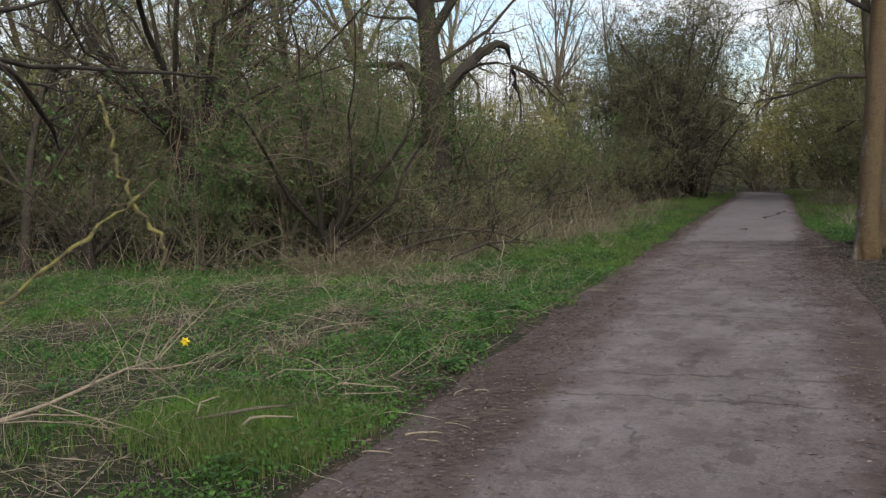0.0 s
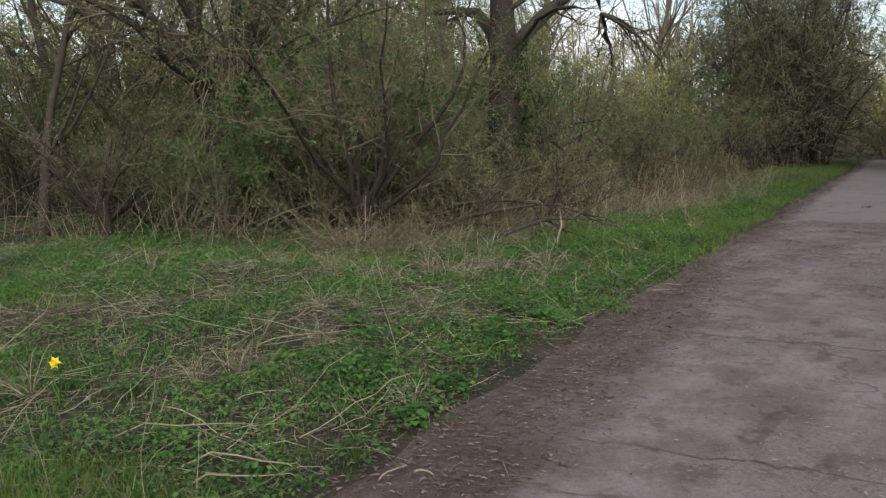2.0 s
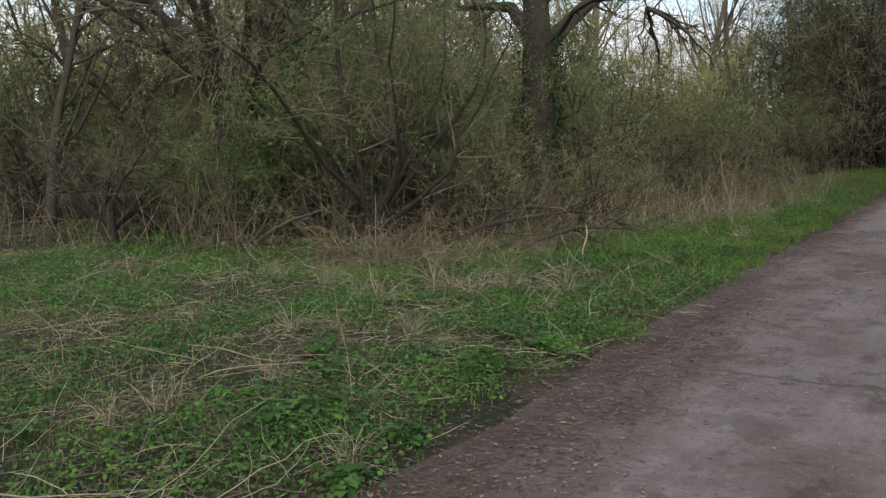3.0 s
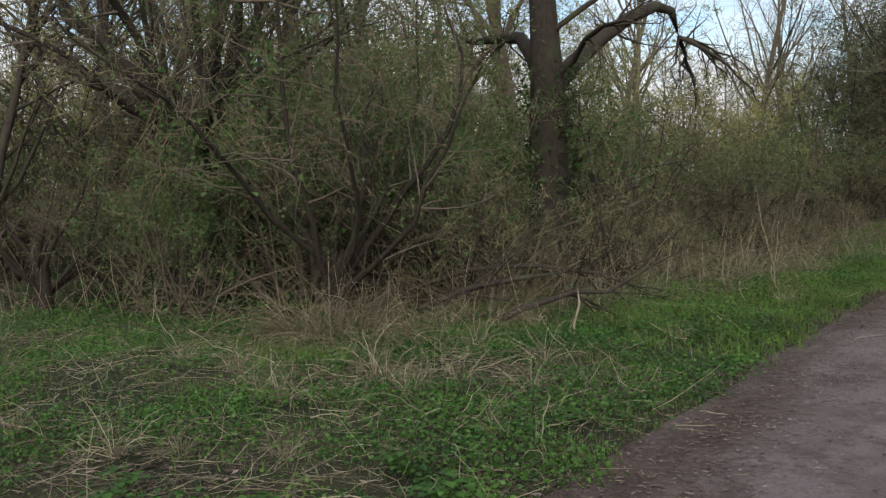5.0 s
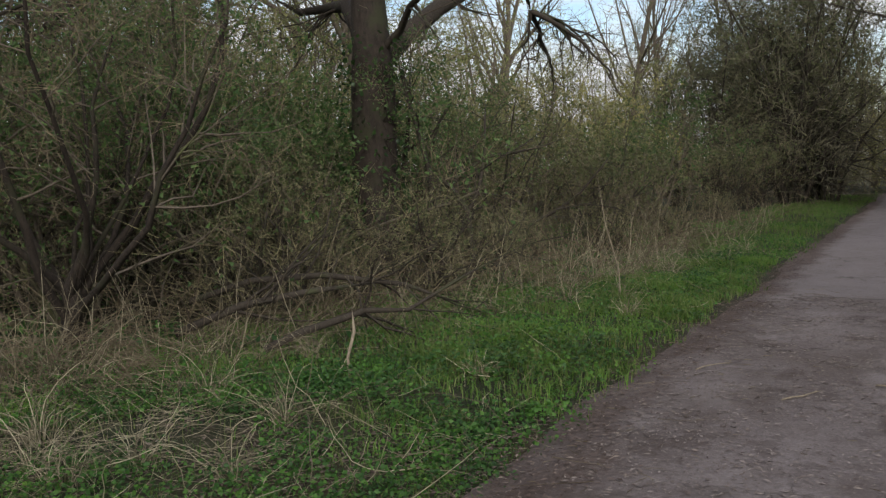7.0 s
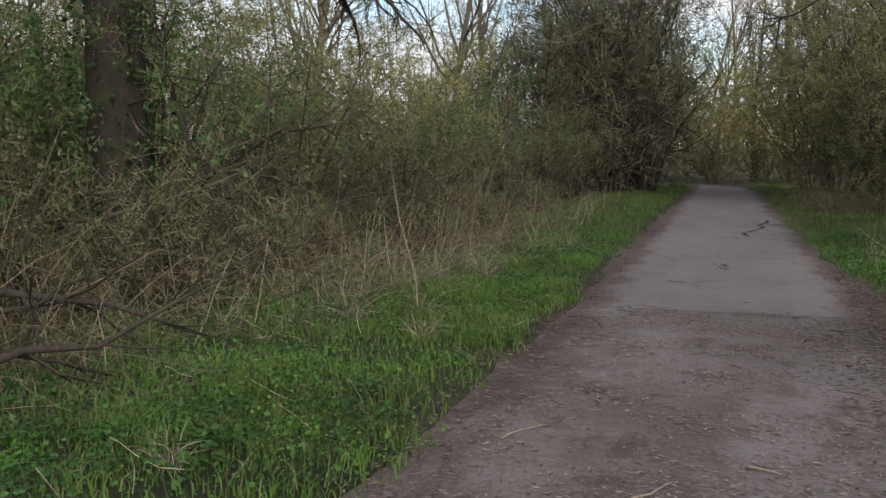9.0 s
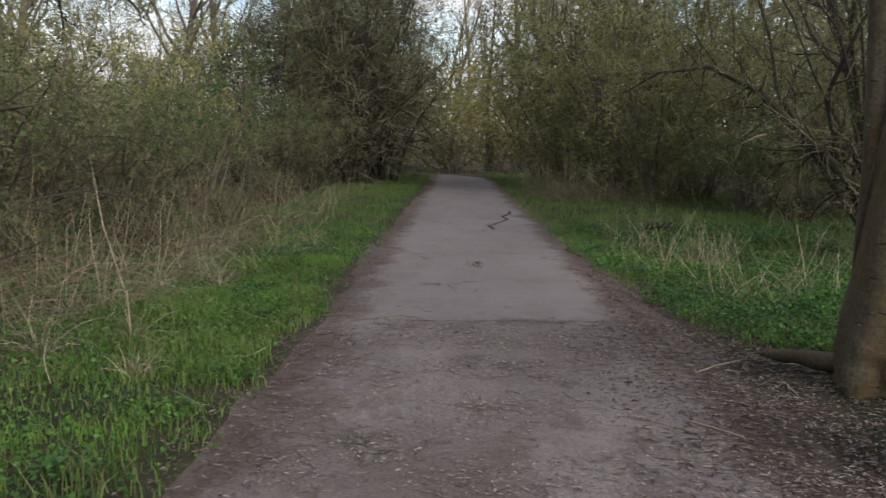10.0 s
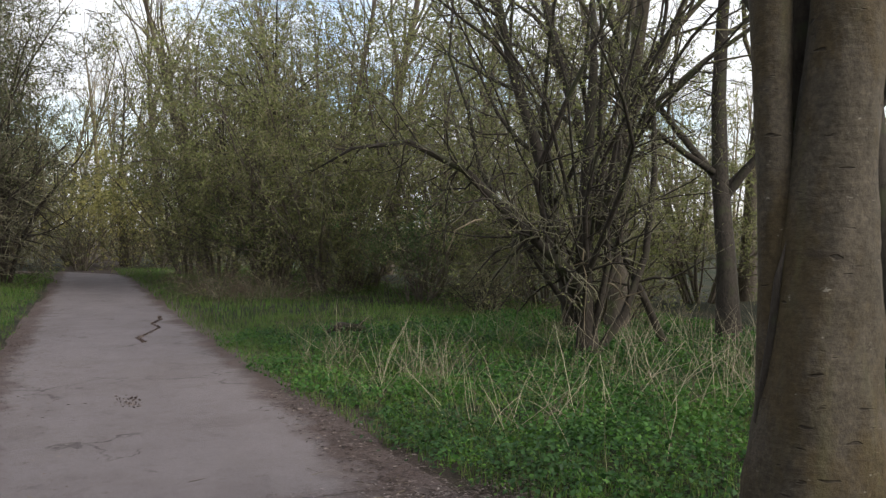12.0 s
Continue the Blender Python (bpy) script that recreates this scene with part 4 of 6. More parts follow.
# ---- bushes ----
hazel = shrub("hazel_bush", "twiggy hazel bush with small fresh green leaves", 51, 4.7, 4.0, 11, 3000, 8200, LEAF_SPRING, 0.044, BARK_DARK, TWIG_BROWN, "thicket bushes", stem_r=0.052, ups=0.75, wander=0.17, shoots=11, reach=(0.25, 0.6))
stand(hazel, -8.0, 15.0, 20, 0.95)
thorn = shrub("hawthorn_bush", "dense brown hawthorn bush in early leaf", 52, 3.5, 3.0, 12, 2500, 3800, LEAF_DULL, 0.06, BARK_DARK, TWIG_BROWN, "thicket bushes", twig_r=0.0035)
stand(thorn, -11.4, 13.4, 70, 0.72)
elder = shrub("elder_bush", "straggling elder bush with green leaves", 53, 3.4, 2.8, 11, 1900, 6000, LEAF_SPRING, 0.058, BARK_GREY, TWIG_GREEN, "thicket bushes")
stand(elder, -8.4, 15.2, 0, 1.0)
again(elder, -9.2, 12.5, 50, 0.66)
again(elder, -8.3, 13.9, 210, 1.25)
again(elder, -10.4, 12.7, 140, 0.6)
brown = shrub("bare_bush", "low leafless brown bush", 55, 2.3, 2.8, 15, 2300, 2200, LEAF_DULL, 0.04, BARK_DARK, TWIG_GREEN, "thicket bushes", twig_r=0.0035)
stand(brown, -7.4, 15.6, 0, 1.0)
sallow = shrub("sallow_bush", "tall upright sallow bush in olive-green bud", 57, 7.8, 3.4, 13, 1900, 13000, LEAF_OLIVE, 0.07, BARK_GREY, TWIG_GREEN, "tall sallows", "bush", (0, 0), 0.045, 0.0115, 0.25, 0.16, 12, (35, 90), (0.28, 0.5), -0.25)
stand(sallow, 4.2, 40, 0, 1.2)
hedge = shrub("tall_hawthorn", "tall dark hawthorn with upright bare stems", 56, 9.0, 2.1, 12, 3700, 12000, LEAF_DULL, 0.07, BARK_DARK, TWIG_OLIVE, "tall hawthorns by the path", "tree", (0, 0), 0.06, 0.011, 0.35, 0.12, 18, (40, 95), (0.3, 0.48))
stand(hedge, -4.9, 44.5, 0, 1.3)
gold = shrub("flowering_sallow", "yellow-green sallow in catkin beyond the thicket", 58, 5.8, 4.0, 12, 1600, 5600, LEAF_YELLOW, 0.11, BARK_GREY, TWIG_GREEN, "sallows in catkin", "bush", (0, 0), 0.05, 0.006)
stand(gold, -1.2, 61.5, 0, 0.95)
sapling = shrub("sallow_sapling", "young sallow bush in soft olive-green leaf", 59, 3.6, 2.6, 12, 1900, 6500, LEAF_OLIVE, 0.06, BARK_GREY, TWIG_GREEN, "young sallows", twig_r=0.005, ups=0.3, bare=-0.2)
stand(sapling, 7.6, 27.4, 0, 1.0)
rngp = np.random.default_rng(77)


def scatter_bushes(kinds, spots, lo=0.85, hi=1.2):
    for x, y in spots:
        again(kinds[rngp.integers(len(kinds))], x + rngp.normal() * 0.3, y + rngp.normal() * 0.3, rngp.uniform(0, 360), rngp.uniform(lo, hi))


# the left thicket, from its edge inwards
scatter_bushes([thorn, elder, hazel], [(-13.4, 13.6), (-15.4, 13.8), (-12.4, 15.8), (-15, 16.5), (-10.8, 16.6), (-17.5, 15.0), (-8.4, 15.9), (-8.8, 19.2), (-11.3, 20.5), (-7.0, 19.2), (-7.9, 17.4)], 0.95, 1.25)
scatter_bushes([thorn, elder, thorn], [(-7.6, 22.5), (-6.2, 25), (-9.6, 24.5), (-6.6, 29), (-8.2, 33), (-6.0, 37), (-5.9, 40.5)], 0.85, 1.1)
scatter_bushes([brown], [(-5.9, 15.4), (-5.7, 18.9), (-5.8, 21.2), (-5.5, 23.5), (-5.4, 27), (-5.2, 31), (-5.2, 34.5)], 0.42, 0.62)
scatter_bushes([brown], [(-6.1, 15.9), (-5.4, 16.8), (-7.6, 15.9)], 0.75, 1.0)
scatter_bushes([sallow, gold, sallow], [(-12.5, 22.5), (-16.5, 20.5), (-15, 26), (-10.5, 28.5), (-19.5, 25), (-13, 32), (-9.8, 36), (-18, 33), (-22, 29), (-20, 18)], 0.8, 1.0)
scatter_bushes([sallow], [(-13.8, 17.6), (-16.6, 17.6), (-18.6, 15.6), (-11.2, 18.2), (-21, 22)], 0.75, 0.95)
for x, y, s in [(-3.9, 47.8, 1.25), (-6.8, 47, 1.2), (-4.6, 50.5, 1.0), (-7.6, 43.4, 0.85), (-6.4, 53, 1.0), (-9.6, 46, 0.9)]:
    again(hedge, x, y, rngp.uniform(0, 360), s)

# thicket beyond the right verge
for x, y, s in [(6.4, 38, 1.2), (3.3, 45.5, 1.3), (7.0, 43.0, 1.35), (7.0, 34.5, 1.0), (9.0, 33.5, 1.05), (10.5, 38, 1.1), (2.9, 51, 1.1), (7.6, 29.5, 0.75), (10.8, 28.5, 0.85), (4.6, 43.0, 1.15), (5.6, 47.5, 1.2)]:
    again(sallow, x, y, rngp.uniform(0, 360), s)
for x, y, s in [(-4.6, 67, 1.2), (1.4, 64.5, 1.2), (2.6, 60.5, 0.8), (-8.0, 70, 1.2), (4.6, 67, 1.3), (-1.5, 69, 1.4), (-17, 45, 1.15), (-13.5, 49, 1.1)]:
    again(gold, x, y, rngp.uniform(0, 360), s)
scatter_bushes([sapling, elder, brown], [(6.6, 25.4), (7.8, 22.4), (5.8, 28.5)], 0.5, 0.7)
scatter_bushes([elder, sapling, sapling], [(6.2, 32), (8.2, 31.5), (5.0, 35.5), (4.0, 39.5), (10, 30)], 0.7, 1.0)

# ---- tall bare trees ----
ash = tall_tree("slender_bare_tree", "slender leafless tree with rising branches", 61, 13.0, 0.16, 22, 0, LEAF_OLIVE, BARK_GREY, TWIG_BROWN, "bare trees", 0.25)
stand(ash, -12.5, 18.5, 0, 1.0)
poplar = tall_tree("tall_bare_tree", "tall leafless tree with fine upright twigs", 62, 15.0, 0.2, 26, 1500, LEAF_YELLOW, BARK_GREY, TWIG_GREEN, "bare trees", 0.2, 6, 5, (15, 35))
stand(poplar, -15.5, 24, 0, 1.0)
alder = tall_tree("forked_bare_tree", "dark leafless tree with many crossing branches", 63, 11.0, 0.15, 24, 1200, LEAF_OLIVE, BARK_DARK, TWIG_DARK, "bare trees", 0.15, 6, 5, (30, 65))
stand(alder, 6.6, 22.6, 0, 0.95)
trees = [ash, poplar, alder]
for x, y in [(-17, 17.5), (-14.5, 15.2), (-20, 22), (-11, 24), (-18, 30), (-13, 35), (-22, 36), (-9.5, 39), (-16, 41), (-24, 28), (-20, 15), (-12, 53), (-17, 51), (-9.5, 60),
             (8.5, 28), (12.5, 29), (9.5, 31), (13, 20), (6.0, 47), (9.5, 45), (4.5, 57), (3.0, 65), (1.8, 70), (-3.2, 73), (-1.5, 78), (3.6, 52), (5.2, 62), (-5.5, 66), (7.5, 55), (6.6, 40), (8.8, 36)]:
    again(trees[rngp.integers(3)], x, y, rngp.uniform(0, 360), rngp.uniform(0.8, 1.15))
again(alder, -12.2, 11.6, 40, 0.62)
again(alder, -13.0, 11.2, 160, 0.5)
for x, y, s in [(-13.2, 14.6, 0.75), (-11.4, 15.4, 0.8), (-15.6, 15.2, 0.9), (-17.8, 18.6, 1.0), (-9.3, 17.6, 0.85)]:
    again(alder, x, y, rngp.uniform(0, 360), s)
again(alder, 5.66, 19.2, 120, 1.1)
again(ash, 6.9, 19.3, 100, 1.15)
again(alder, 10.0, 21.0, 60, 1.0)
again(poplar, 12.0, 19.0, 200, 0.9)
for x, y, s in [(11.6, 25.2, 1.15), (14.5, 24.0, 1.2)]:
    again(sapling, x, y, rngp.uniform(0, 360), s)
for x, y, s in [(8.2, 20.6, 0.6), (9.4, 19.2, 0.8), (11.8, 18.0, 1.0), (15.0, 20.5, 1.1)]:
    again(elder, x, y, rngp.uniform(0, 360), s)
again(poplar, 6.0, 24.3, 10, 0.75)
for x, y, s in [(4.3, 42, 0.9), (1.0, 66, 1.2), (5.4, 24.4, 0.8)]:
    again(alder, x, y, rngp.uniform(0, 360), s)
for x, y, s in [(-8.6, 26.5, 0.6), (-7.9, 31, 0.62), (4.9, 36.5, 1.0), (-4.4, 57, 1.0)]:
    again(sallow, x, y, rngp.uniform(0, 360), s)
# the way behind the walker
for x, y in [(-6, -9), (-1, -11), (5, -8), (7, 3), (-15, 2)]:
    again(sallow, x, y, rngp.uniform(0, 360), 0.9)


# ---- far woods ----
def far_woods():
    rng = np.random.default_rng(91)
    n = 380
    a = np.radians(rng.uniform(-75, 80, n))
    d = rng.uniform(62, 125, n)
    S = np.stack([-np.sin(a) * d, 8 + np.cos(a) * d, np.full(n, -0.9)], 1)
    keep = ~((np.abs(S[:, 0]) < 4) & (S[:, 1] < 74))
    S = S[keep]
    n = len(S)
    P, R = poly(rng, S, np.tile([[0, 0, 1.0]], (n, 1)), rng.uniform(10, 17, n), rng.uniform(0.1, 0.22, n), 5, 0.06, 0.2, 0.1)
    P1, R1 = sprout(rng, P, R, 13, (0.2, 1), (20, 45), (0.2, 0.45), 2, 0.15, 0.3, 0.5, 0.02)
    P2, R2 = sprout(rng, P1, R1, 7, (0.2, 1), (25, 60), (0.3, 0.7), 2, 0.2, 0.1, 0.5, 0.015)
    ob = part("far_woods", join([tubes(P, R, 5), tubes(P1, R1, 3), tubes(P2, R2, 3)]), TWIG_BROWN)
    tagged(ob, "distant leafless woodland of thin trees", "woods", kind="stuff")
    m = 1000
    a = np.radians(rng.uniform(-80, 85, m))
    d = rng.uniform(60, 120, m)
    B = np.stack([-np.sin(a) * d, 8 + np.cos(a) * d, np.full(m, -0.9)], 1)
    B = B[~((np.abs(B[:, 0]) < 3) & (B[:, 1] < 72))]
    m = len(B)
    Q, q = poly(rng, B, rng.normal(size=(m, 3)) * 0.35 + [0, 0, 1], rng.uniform(2, 5, m), np.full(m, 0.06), 4, 0.15, 0.1)
    Q1, q1 = sprout(rng, Q, q, 9, (0.1, 1), (25, 70), (0.2, 0.5), 2, 0.2, 0.1, 0.6, 0.03)
    ob = part("far_undergrowth", join([tubes(Q, q, 3), tubes(Q1, q1, 3), leaves_on(rng, Q1, 20000, 0.3, spread=0.4, make=slips)]), TWIG_GREEN)
    tagged(ob, "distant brown-green undergrowth below the woods", "undergrowth", kind="stuff")


far_woods()


# ---- bramble and dead stems at the thicket's foot ----
def edge_x(y):
    """Where the left thicket begins."""
    return np.interp(y, [10.8, 12.5, 14, 16, 20, 24, 44, 60], [-14, -6.4, -5.0, -4.9, -4.5, -4.1, -3.9, -4.2])


def tangle():
    rng = np.random.default_rng(95)
    n = 2000
    y = 10.9 + 30 * rng.beta(1.0, 2.2, n)
    x = edge_x(y) - rng.exponential(2.4, n) + 0.15
    S = np.stack([x, y, land(x, y)], 1)
    D = rng.normal(size=(n, 3)) * [0.7, 0.7, 0.25] + [0, 0, 0.75]
    P, R = poly(rng, S, D, rng.uniform(0.5, 2.0, n), rng.uniform(0.003, 0.007, n), 6, 0.12, -0.9, 0.4)
    P[:, :, 2] = np.maximum(P[:, :, 2], land(P[:, :, 0], P[:, :, 1]) + 0.01)
    tagged(part("bramble_tangle", tubes(P, R, 3), CANE), "tangle of dead brown bramble canes at the thicket's foot", "brambles", kind="stuff")
    k = 750
    y = 10.6 + 30 * rng.beta(0.9, 2.4, k)
    x = edge_x(y) - rng.exponential(1.6, k) + 0.6
    S = np.stack([x, y, land(x, y)], 1)
    P, R = poly(rng, S, rng.normal(size=(k, 3)) * [0.3, 0.3, 0.1] + [0, 0, 1], rng.uniform(0.3, 1.1, k), rng.uniform(0.002, 0.0045, k), 5, 0.1, -0.1, 0.5)
    tagged(part("dead_stalks", tubes(P, R, 3), STRAW), "upright pale dead weed stalks along the thicket", "dead stalks", kind="stuff")


tangle()


def foot_brush(x, y, wide, n, tall, seed):
    """Drooping dead canes and bleached grass round a bush's foot."""
    rng = np.random.default_rng(seed)
    root = plant("cane_brush", "drooping pale dead canes round a bush's foot", "dead canes", "cane brushes")
    stand(root, x, y)
    a = rng.uniform(0, 2 * np.pi, n)
    r = np.sqrt(rng.uniform(0, 1, n)) * wide
    S = np.stack([np.cos(a) * r, np.sin(a) * r, rng.uniform(0.0, 0.12, n)], 1)
    P, R = poly(rng, S, np.stack([np.cos(a) * 0.5, np.sin(a) * 0.5, rng.uniform(0.7, 1.6, n)], 1) + rng.normal(size=(n, 3)) * 0.25, rng.uniform(0.5, 1.5, n) * tall, rng.uniform(0.0015, 0.0036, n), 7, 0.2, -1.9, 0.5)
    P[:, :, 2] = np.maximum(P[:, :, 2], 0.01)
    k = int(n * 0.72)
    part("cane_mass", tubes(P[:k], R[:k], 3), CANE, root, stuff=True)
    part("stalk_mass", tubes(P[k:], R[k:], 3), STRAW, root, stuff=True)


for x, y, wide, n, tall, seed in [(-6.5, 12.2, 0.6, 300, 0.75, 301), (-5.8, 11.9, 0.6, 240, 0.5, 302), (-5.0, 12.4, 0.7, 150, 0.5, 303), (-4.0, 18.0, 0.6, 200, 0.6, 304), (-4.6, 20.4, 0.7, 120, 0.8, 305), (-4.2, 23.0, 0.6, 130, 0.7, 306), (-4.4, 26.0, 0.9, 120, 0.9, 307), (2.1, 36.5, 0.8, 420, 1.4, 309), (2.9, 34.5, 0.9, 360, 1.4, 310)]:
    foot_brush(x, y, wide, n, tall, seed)


# ---- fallen wood ----
def fallen_branch(name, label, pts, radii, bark, shoots, seed, length=(0.3, 0.6)):
    rng = np.random.default_rng(seed)
    root = plant(name, label, "branch", "fallen branches")
    P = np.array([pts], dtype=float)
    R = np.array([radii], dtype=float)
    x, y = P[0, 0, 0], P[0, 0, 1]
    root.location = (x, y, float(land(x, y)))
    P = P - [x, y, 0]
    part("bough", tubes(P, R, 7), bark, root)
    if shoots:
        A, a = sprout(rng, P, R, shoots, (0.2, 1), (25, 60), length, 5, 0.2, 0.05, 0.5, 0.005)
        B, b = sprout(rng, A, a, 3, (0.2, 1), (25, 60), (0.3, 0.6), 4, 0.2, 0, 0.6, 0.003)
        part("branchwork", join([tubes(A, a, 4), tubes(B, b, 3)]), bark, root, stuff=True)
    return root


fallen_branch("fallen_branch", "crooked fallen branch with bare shoots beside the thicket", [(-5.1, 13.3, 0.05), (-4.85, 13.45, 0.18), (-4.6, 13.7, 0.27), (-4.45, 13.8, 0.33), (-4.2, 14.1, 0.3), (-3.9, 14.6, 0.55), (-3.5, 15.1, 0.8)], [0.036, 0.034, 0.032, 0.028, 0.018, 0.011, 0.006], BARK_DARK, 9, 101)
fallen_branch("fallen_branch", "long dead bough lying in the thicket", [(-6.6, 14.0, 0.3), (-6.0, 14.2, 0.5), (-5.3, 14.4, 0.55), (-4.6, 14.7, 0.45), (-4.0, 15.0, 0.2)], [0.032, 0.032, 0.03, 0.022, 0.012], BARK_DARK, 9, 102)
fallen_branch("fallen_branch", "dead bough lying in the thicket", [(-6.2, 13.4, 0.12), (-5.7, 13.7, 0.35), (-5.2, 14.1, 0.45), (-4.7, 14.5, 0.5)], [0.04, 0.036, 0.03, 0.016], BARK_DARK, 8, 103)
fallen_branch("fallen_branch", "pale bare branch lying in the grass", [(-4.35, 2.5, 0.1), (-4.0, 3.1, 0.16), (-3.75, 3.65, 0.24), (-3.6, 4.1, 0.34), (-3.5, 4.6, 0.36)], [0.013, 0.012, 0.010, 0.008, 0.004], BARK_PALE, 15, 104, (0.35, 0.7))
fallen_branch("fallen_branch", "short brown stick lying in the green verge", [(-3.15, 4.13, 0.07), (-2.85, 4.33, 0.1), (-2.6, 4.49, 0.1)], [0.008, 0.011, 0.008], BARK_GREY, 4, 105, (0.2, 0.3))
fallen_branch("fallen_branch", "dead branch resting on the weeds behind the slim tree", [(2.6, 16.6, 0.1), (3.3, 16.9, 0.25), (4.2, 17.2, 0.3), (5.4, 17.4, 0.5)], [0.018, 0.016, 0.013, 0.008], BARK_DARK, 6, 107)
fallen_branch("fallen_branch", "bare dark bough reaching out of the thicket", [(-7.9, 20.4, -0.1), (-7.6, 20.6, 1.2), (-6.73, 20.98, 1.75), (-6.33, 21.19, 1.8), (-5.94, 21.38, 1.88), (-5.6, 21.5, 2.0)], [0.045, 0.038, 0.03, 0.024, 0.016, 0.006], BARK_DARK, 5, 113, (0.2, 0.4))
fallen_branch("fallen_branch", "thin grey dead bough arching over the brambles", [(-5.0, 18.0, -0.05), (-4.76, 18.06, 0.8), (-4.44, 18.22, 1.0), (-4.1, 18.36, 1.06), (-3.76, 18.49, 1.0), (-3.48, 18.59, 0.85)], [0.011, 0.01, 0.009, 0.008, 0.006, 0.003], BARK_DARK, 6, 114, (0.2, 0.4))
fallen_branch("fallen_branch", "crooked dark broken limb standing in the brambles", [(-5.6, 18.2, -0.1), (-5.66, 18.12, 0.95), (-5.76, 18.06, 1.2), (-5.86, 18.0, 1.32), (-6.1, 17.9, 1.5)], [0.045, 0.04, 0.036, 0.03, 0.01], BARK_DARK, 6, 115, (0.2, 0.4))
fallen_branch("fallen_branch", "heavy dark dead bough propped behind the twin-stemmed tree", [(3.1, 18.1, -0.1), (3.35, 17.85, 0.4), (3.63, 17.58, 0.74), (3.8, 17.44, 0.9), (4.1, 17.2, 1.12), (4.6, 16.8, 1.3)], [0.075, 0.065, 0.055, 0.05, 0.035, 0.012], BARK_DARK, 12, 117, (0.25, 0.5))
fallen_branch("fallen_branch", "grey dead stick lying across the ground ivy", [(1.95, 15.75, 0.1), (2.21, 15.51, 0.2), (2.5, 15.28, 0.24), (3.0, 14.9, 0.12)], [0.016, 0.018, 0.015, 0.008], BARK_GREY, 3, 118, (0.2, 0.4))
fallen_branch("broken_stalk", "tall pale dead stalk leaning over the brambles", [(-3.27, 17.08, -0.05), (-3.29, 17.07, 0.35), (-3.42, 17.02, 0.85), (-3.5, 16.99, 1.45)], [0.007, 0.006, 0.005, 0.002], BARK_PALE, 0, 116)
fallen_branch("broken_stalk", "pale upright broken stalk in the verge", [(-3.94, 12.83, -0.05), (-3.96, 12.84, 0.15), (-3.91, 12.86, 0.34), (-3.95, 12.9, 0.52)], [0.011, 0.011, 0.012, 0.008], BARK_PALE, 0, 108)
fallen_branch("stick", "short dark stick lying on the asphalt", [(-1.2, 14.62, 0.02), (-1.12, 14.7, 0.025), (-1.04, 14.76, 0.02)], [0.012, 0.013, 0.008], BARK_DARK, 0, 109)
fallen_branch("stick", "thin crooked stick lying on the asphalt", [(-1.35, 13.85, 0.02), (-1.1, 13.8, 0.025), (-0.85, 13.62, 0.02)], [0.007, 0.007, 0.004], BARK_DARK, 0, 110)
fallen_branch("dead_tree", "pale leaning dead stem among the sallows", [(4.9, 37.6, -0.1), (5.05, 37.6, 0.6), (5.3, 37.6, 1.1), (5.25, 37.7, 2.0)], [0.10, 0.085, 0.075, 0.03], BARK_PALE, 3, 111)
fallen_branch("log", "dark weathered log half hidden in the grass", [(2.15, 25.9, 0.1), (2.3, 25.8, 0.2), (2.55, 25.65, 0.17), (2.8, 25.5, 0.05)], [0.04, 0.06, 0.055, 0.03], BARK_DARK, 6, 112)


# ---- daffodil ----
def daffodil():
    rng = np.random.default_rng(120)
    root = plant("daffodil", "single yellow daffodil in the rough grass", "flower")
    x, y = -4.33, 5.62
    root.location = (x, y, float(land(x, y)))
    part("stalk", tubes(np.array([[[0, 0, 0], [0.01, 0, 0.14], [0.02, -0.01, 0.24], [0.035, -0.03, 0.26]]]), np.array([[0.005, 0.005, 0.004, 0.004]]), 5), LEAF_HERB, root)
    yel = Nodes("yellow_petals", 0.5)
    c = yel.ramp(yel.noise(60), (0.3, (0.82, 0.64, 0.02)), (0.7, (0.9, 0.76, 0.06)))
    yel.color(c)
    yel.thin(c, 0.3)
    c0 = np.array([0.04, -0.045, 0.262])
    f = unit(np.array([0.35, -0.9, 0.15]))
    s = unit(np.cross(f, [0, 0, 1.0]))
    w = np.cross(s, f)
    for i in range(6):
        a = i * np.pi / 3
        d = s * np.cos(a) + w * np.sin(a)
        part("petal", kites(rng, c0[None], (d + f * 0.12)[None], np.array([0.042]), 0.62, 0.08), yel.m, root)
    a = np.linspace(0, 2 * np.pi, 12, endpoint=False)
    ring = lambda r, h: c0 + f * h + r * (np.cos(a)[:, None] * s + np.sin(a)[:, None] * w)
    v = np.concatenate([ring(0.010, 0.0), ring(0.013, 0.02), ring(0.018, 0.03)])
    j = np.arange(12)
    q = np.concatenate([np.stack([k * 12 + j, k * 12 + (j + 1) % 12, k * 12 + 12 + (j + 1) % 12, k * 12 + 12 + j], 1) for k in range(2)])
    part("trumpet", (v, q, np.zeros((0, 3), int)), yel.m, root)
    S = np.zeros((5, 3))
    P, R = poly(rng, S, rng.normal(size=(5, 3)) * 0.25 + [0, 0, 1], np.full(5, 0.24), np.full(5, 0.006), 4, 0.08, -0.2)
    part("foliage", tubes(P, R, 4), LEAF_HERB, root, stuff=True)


daffodil()


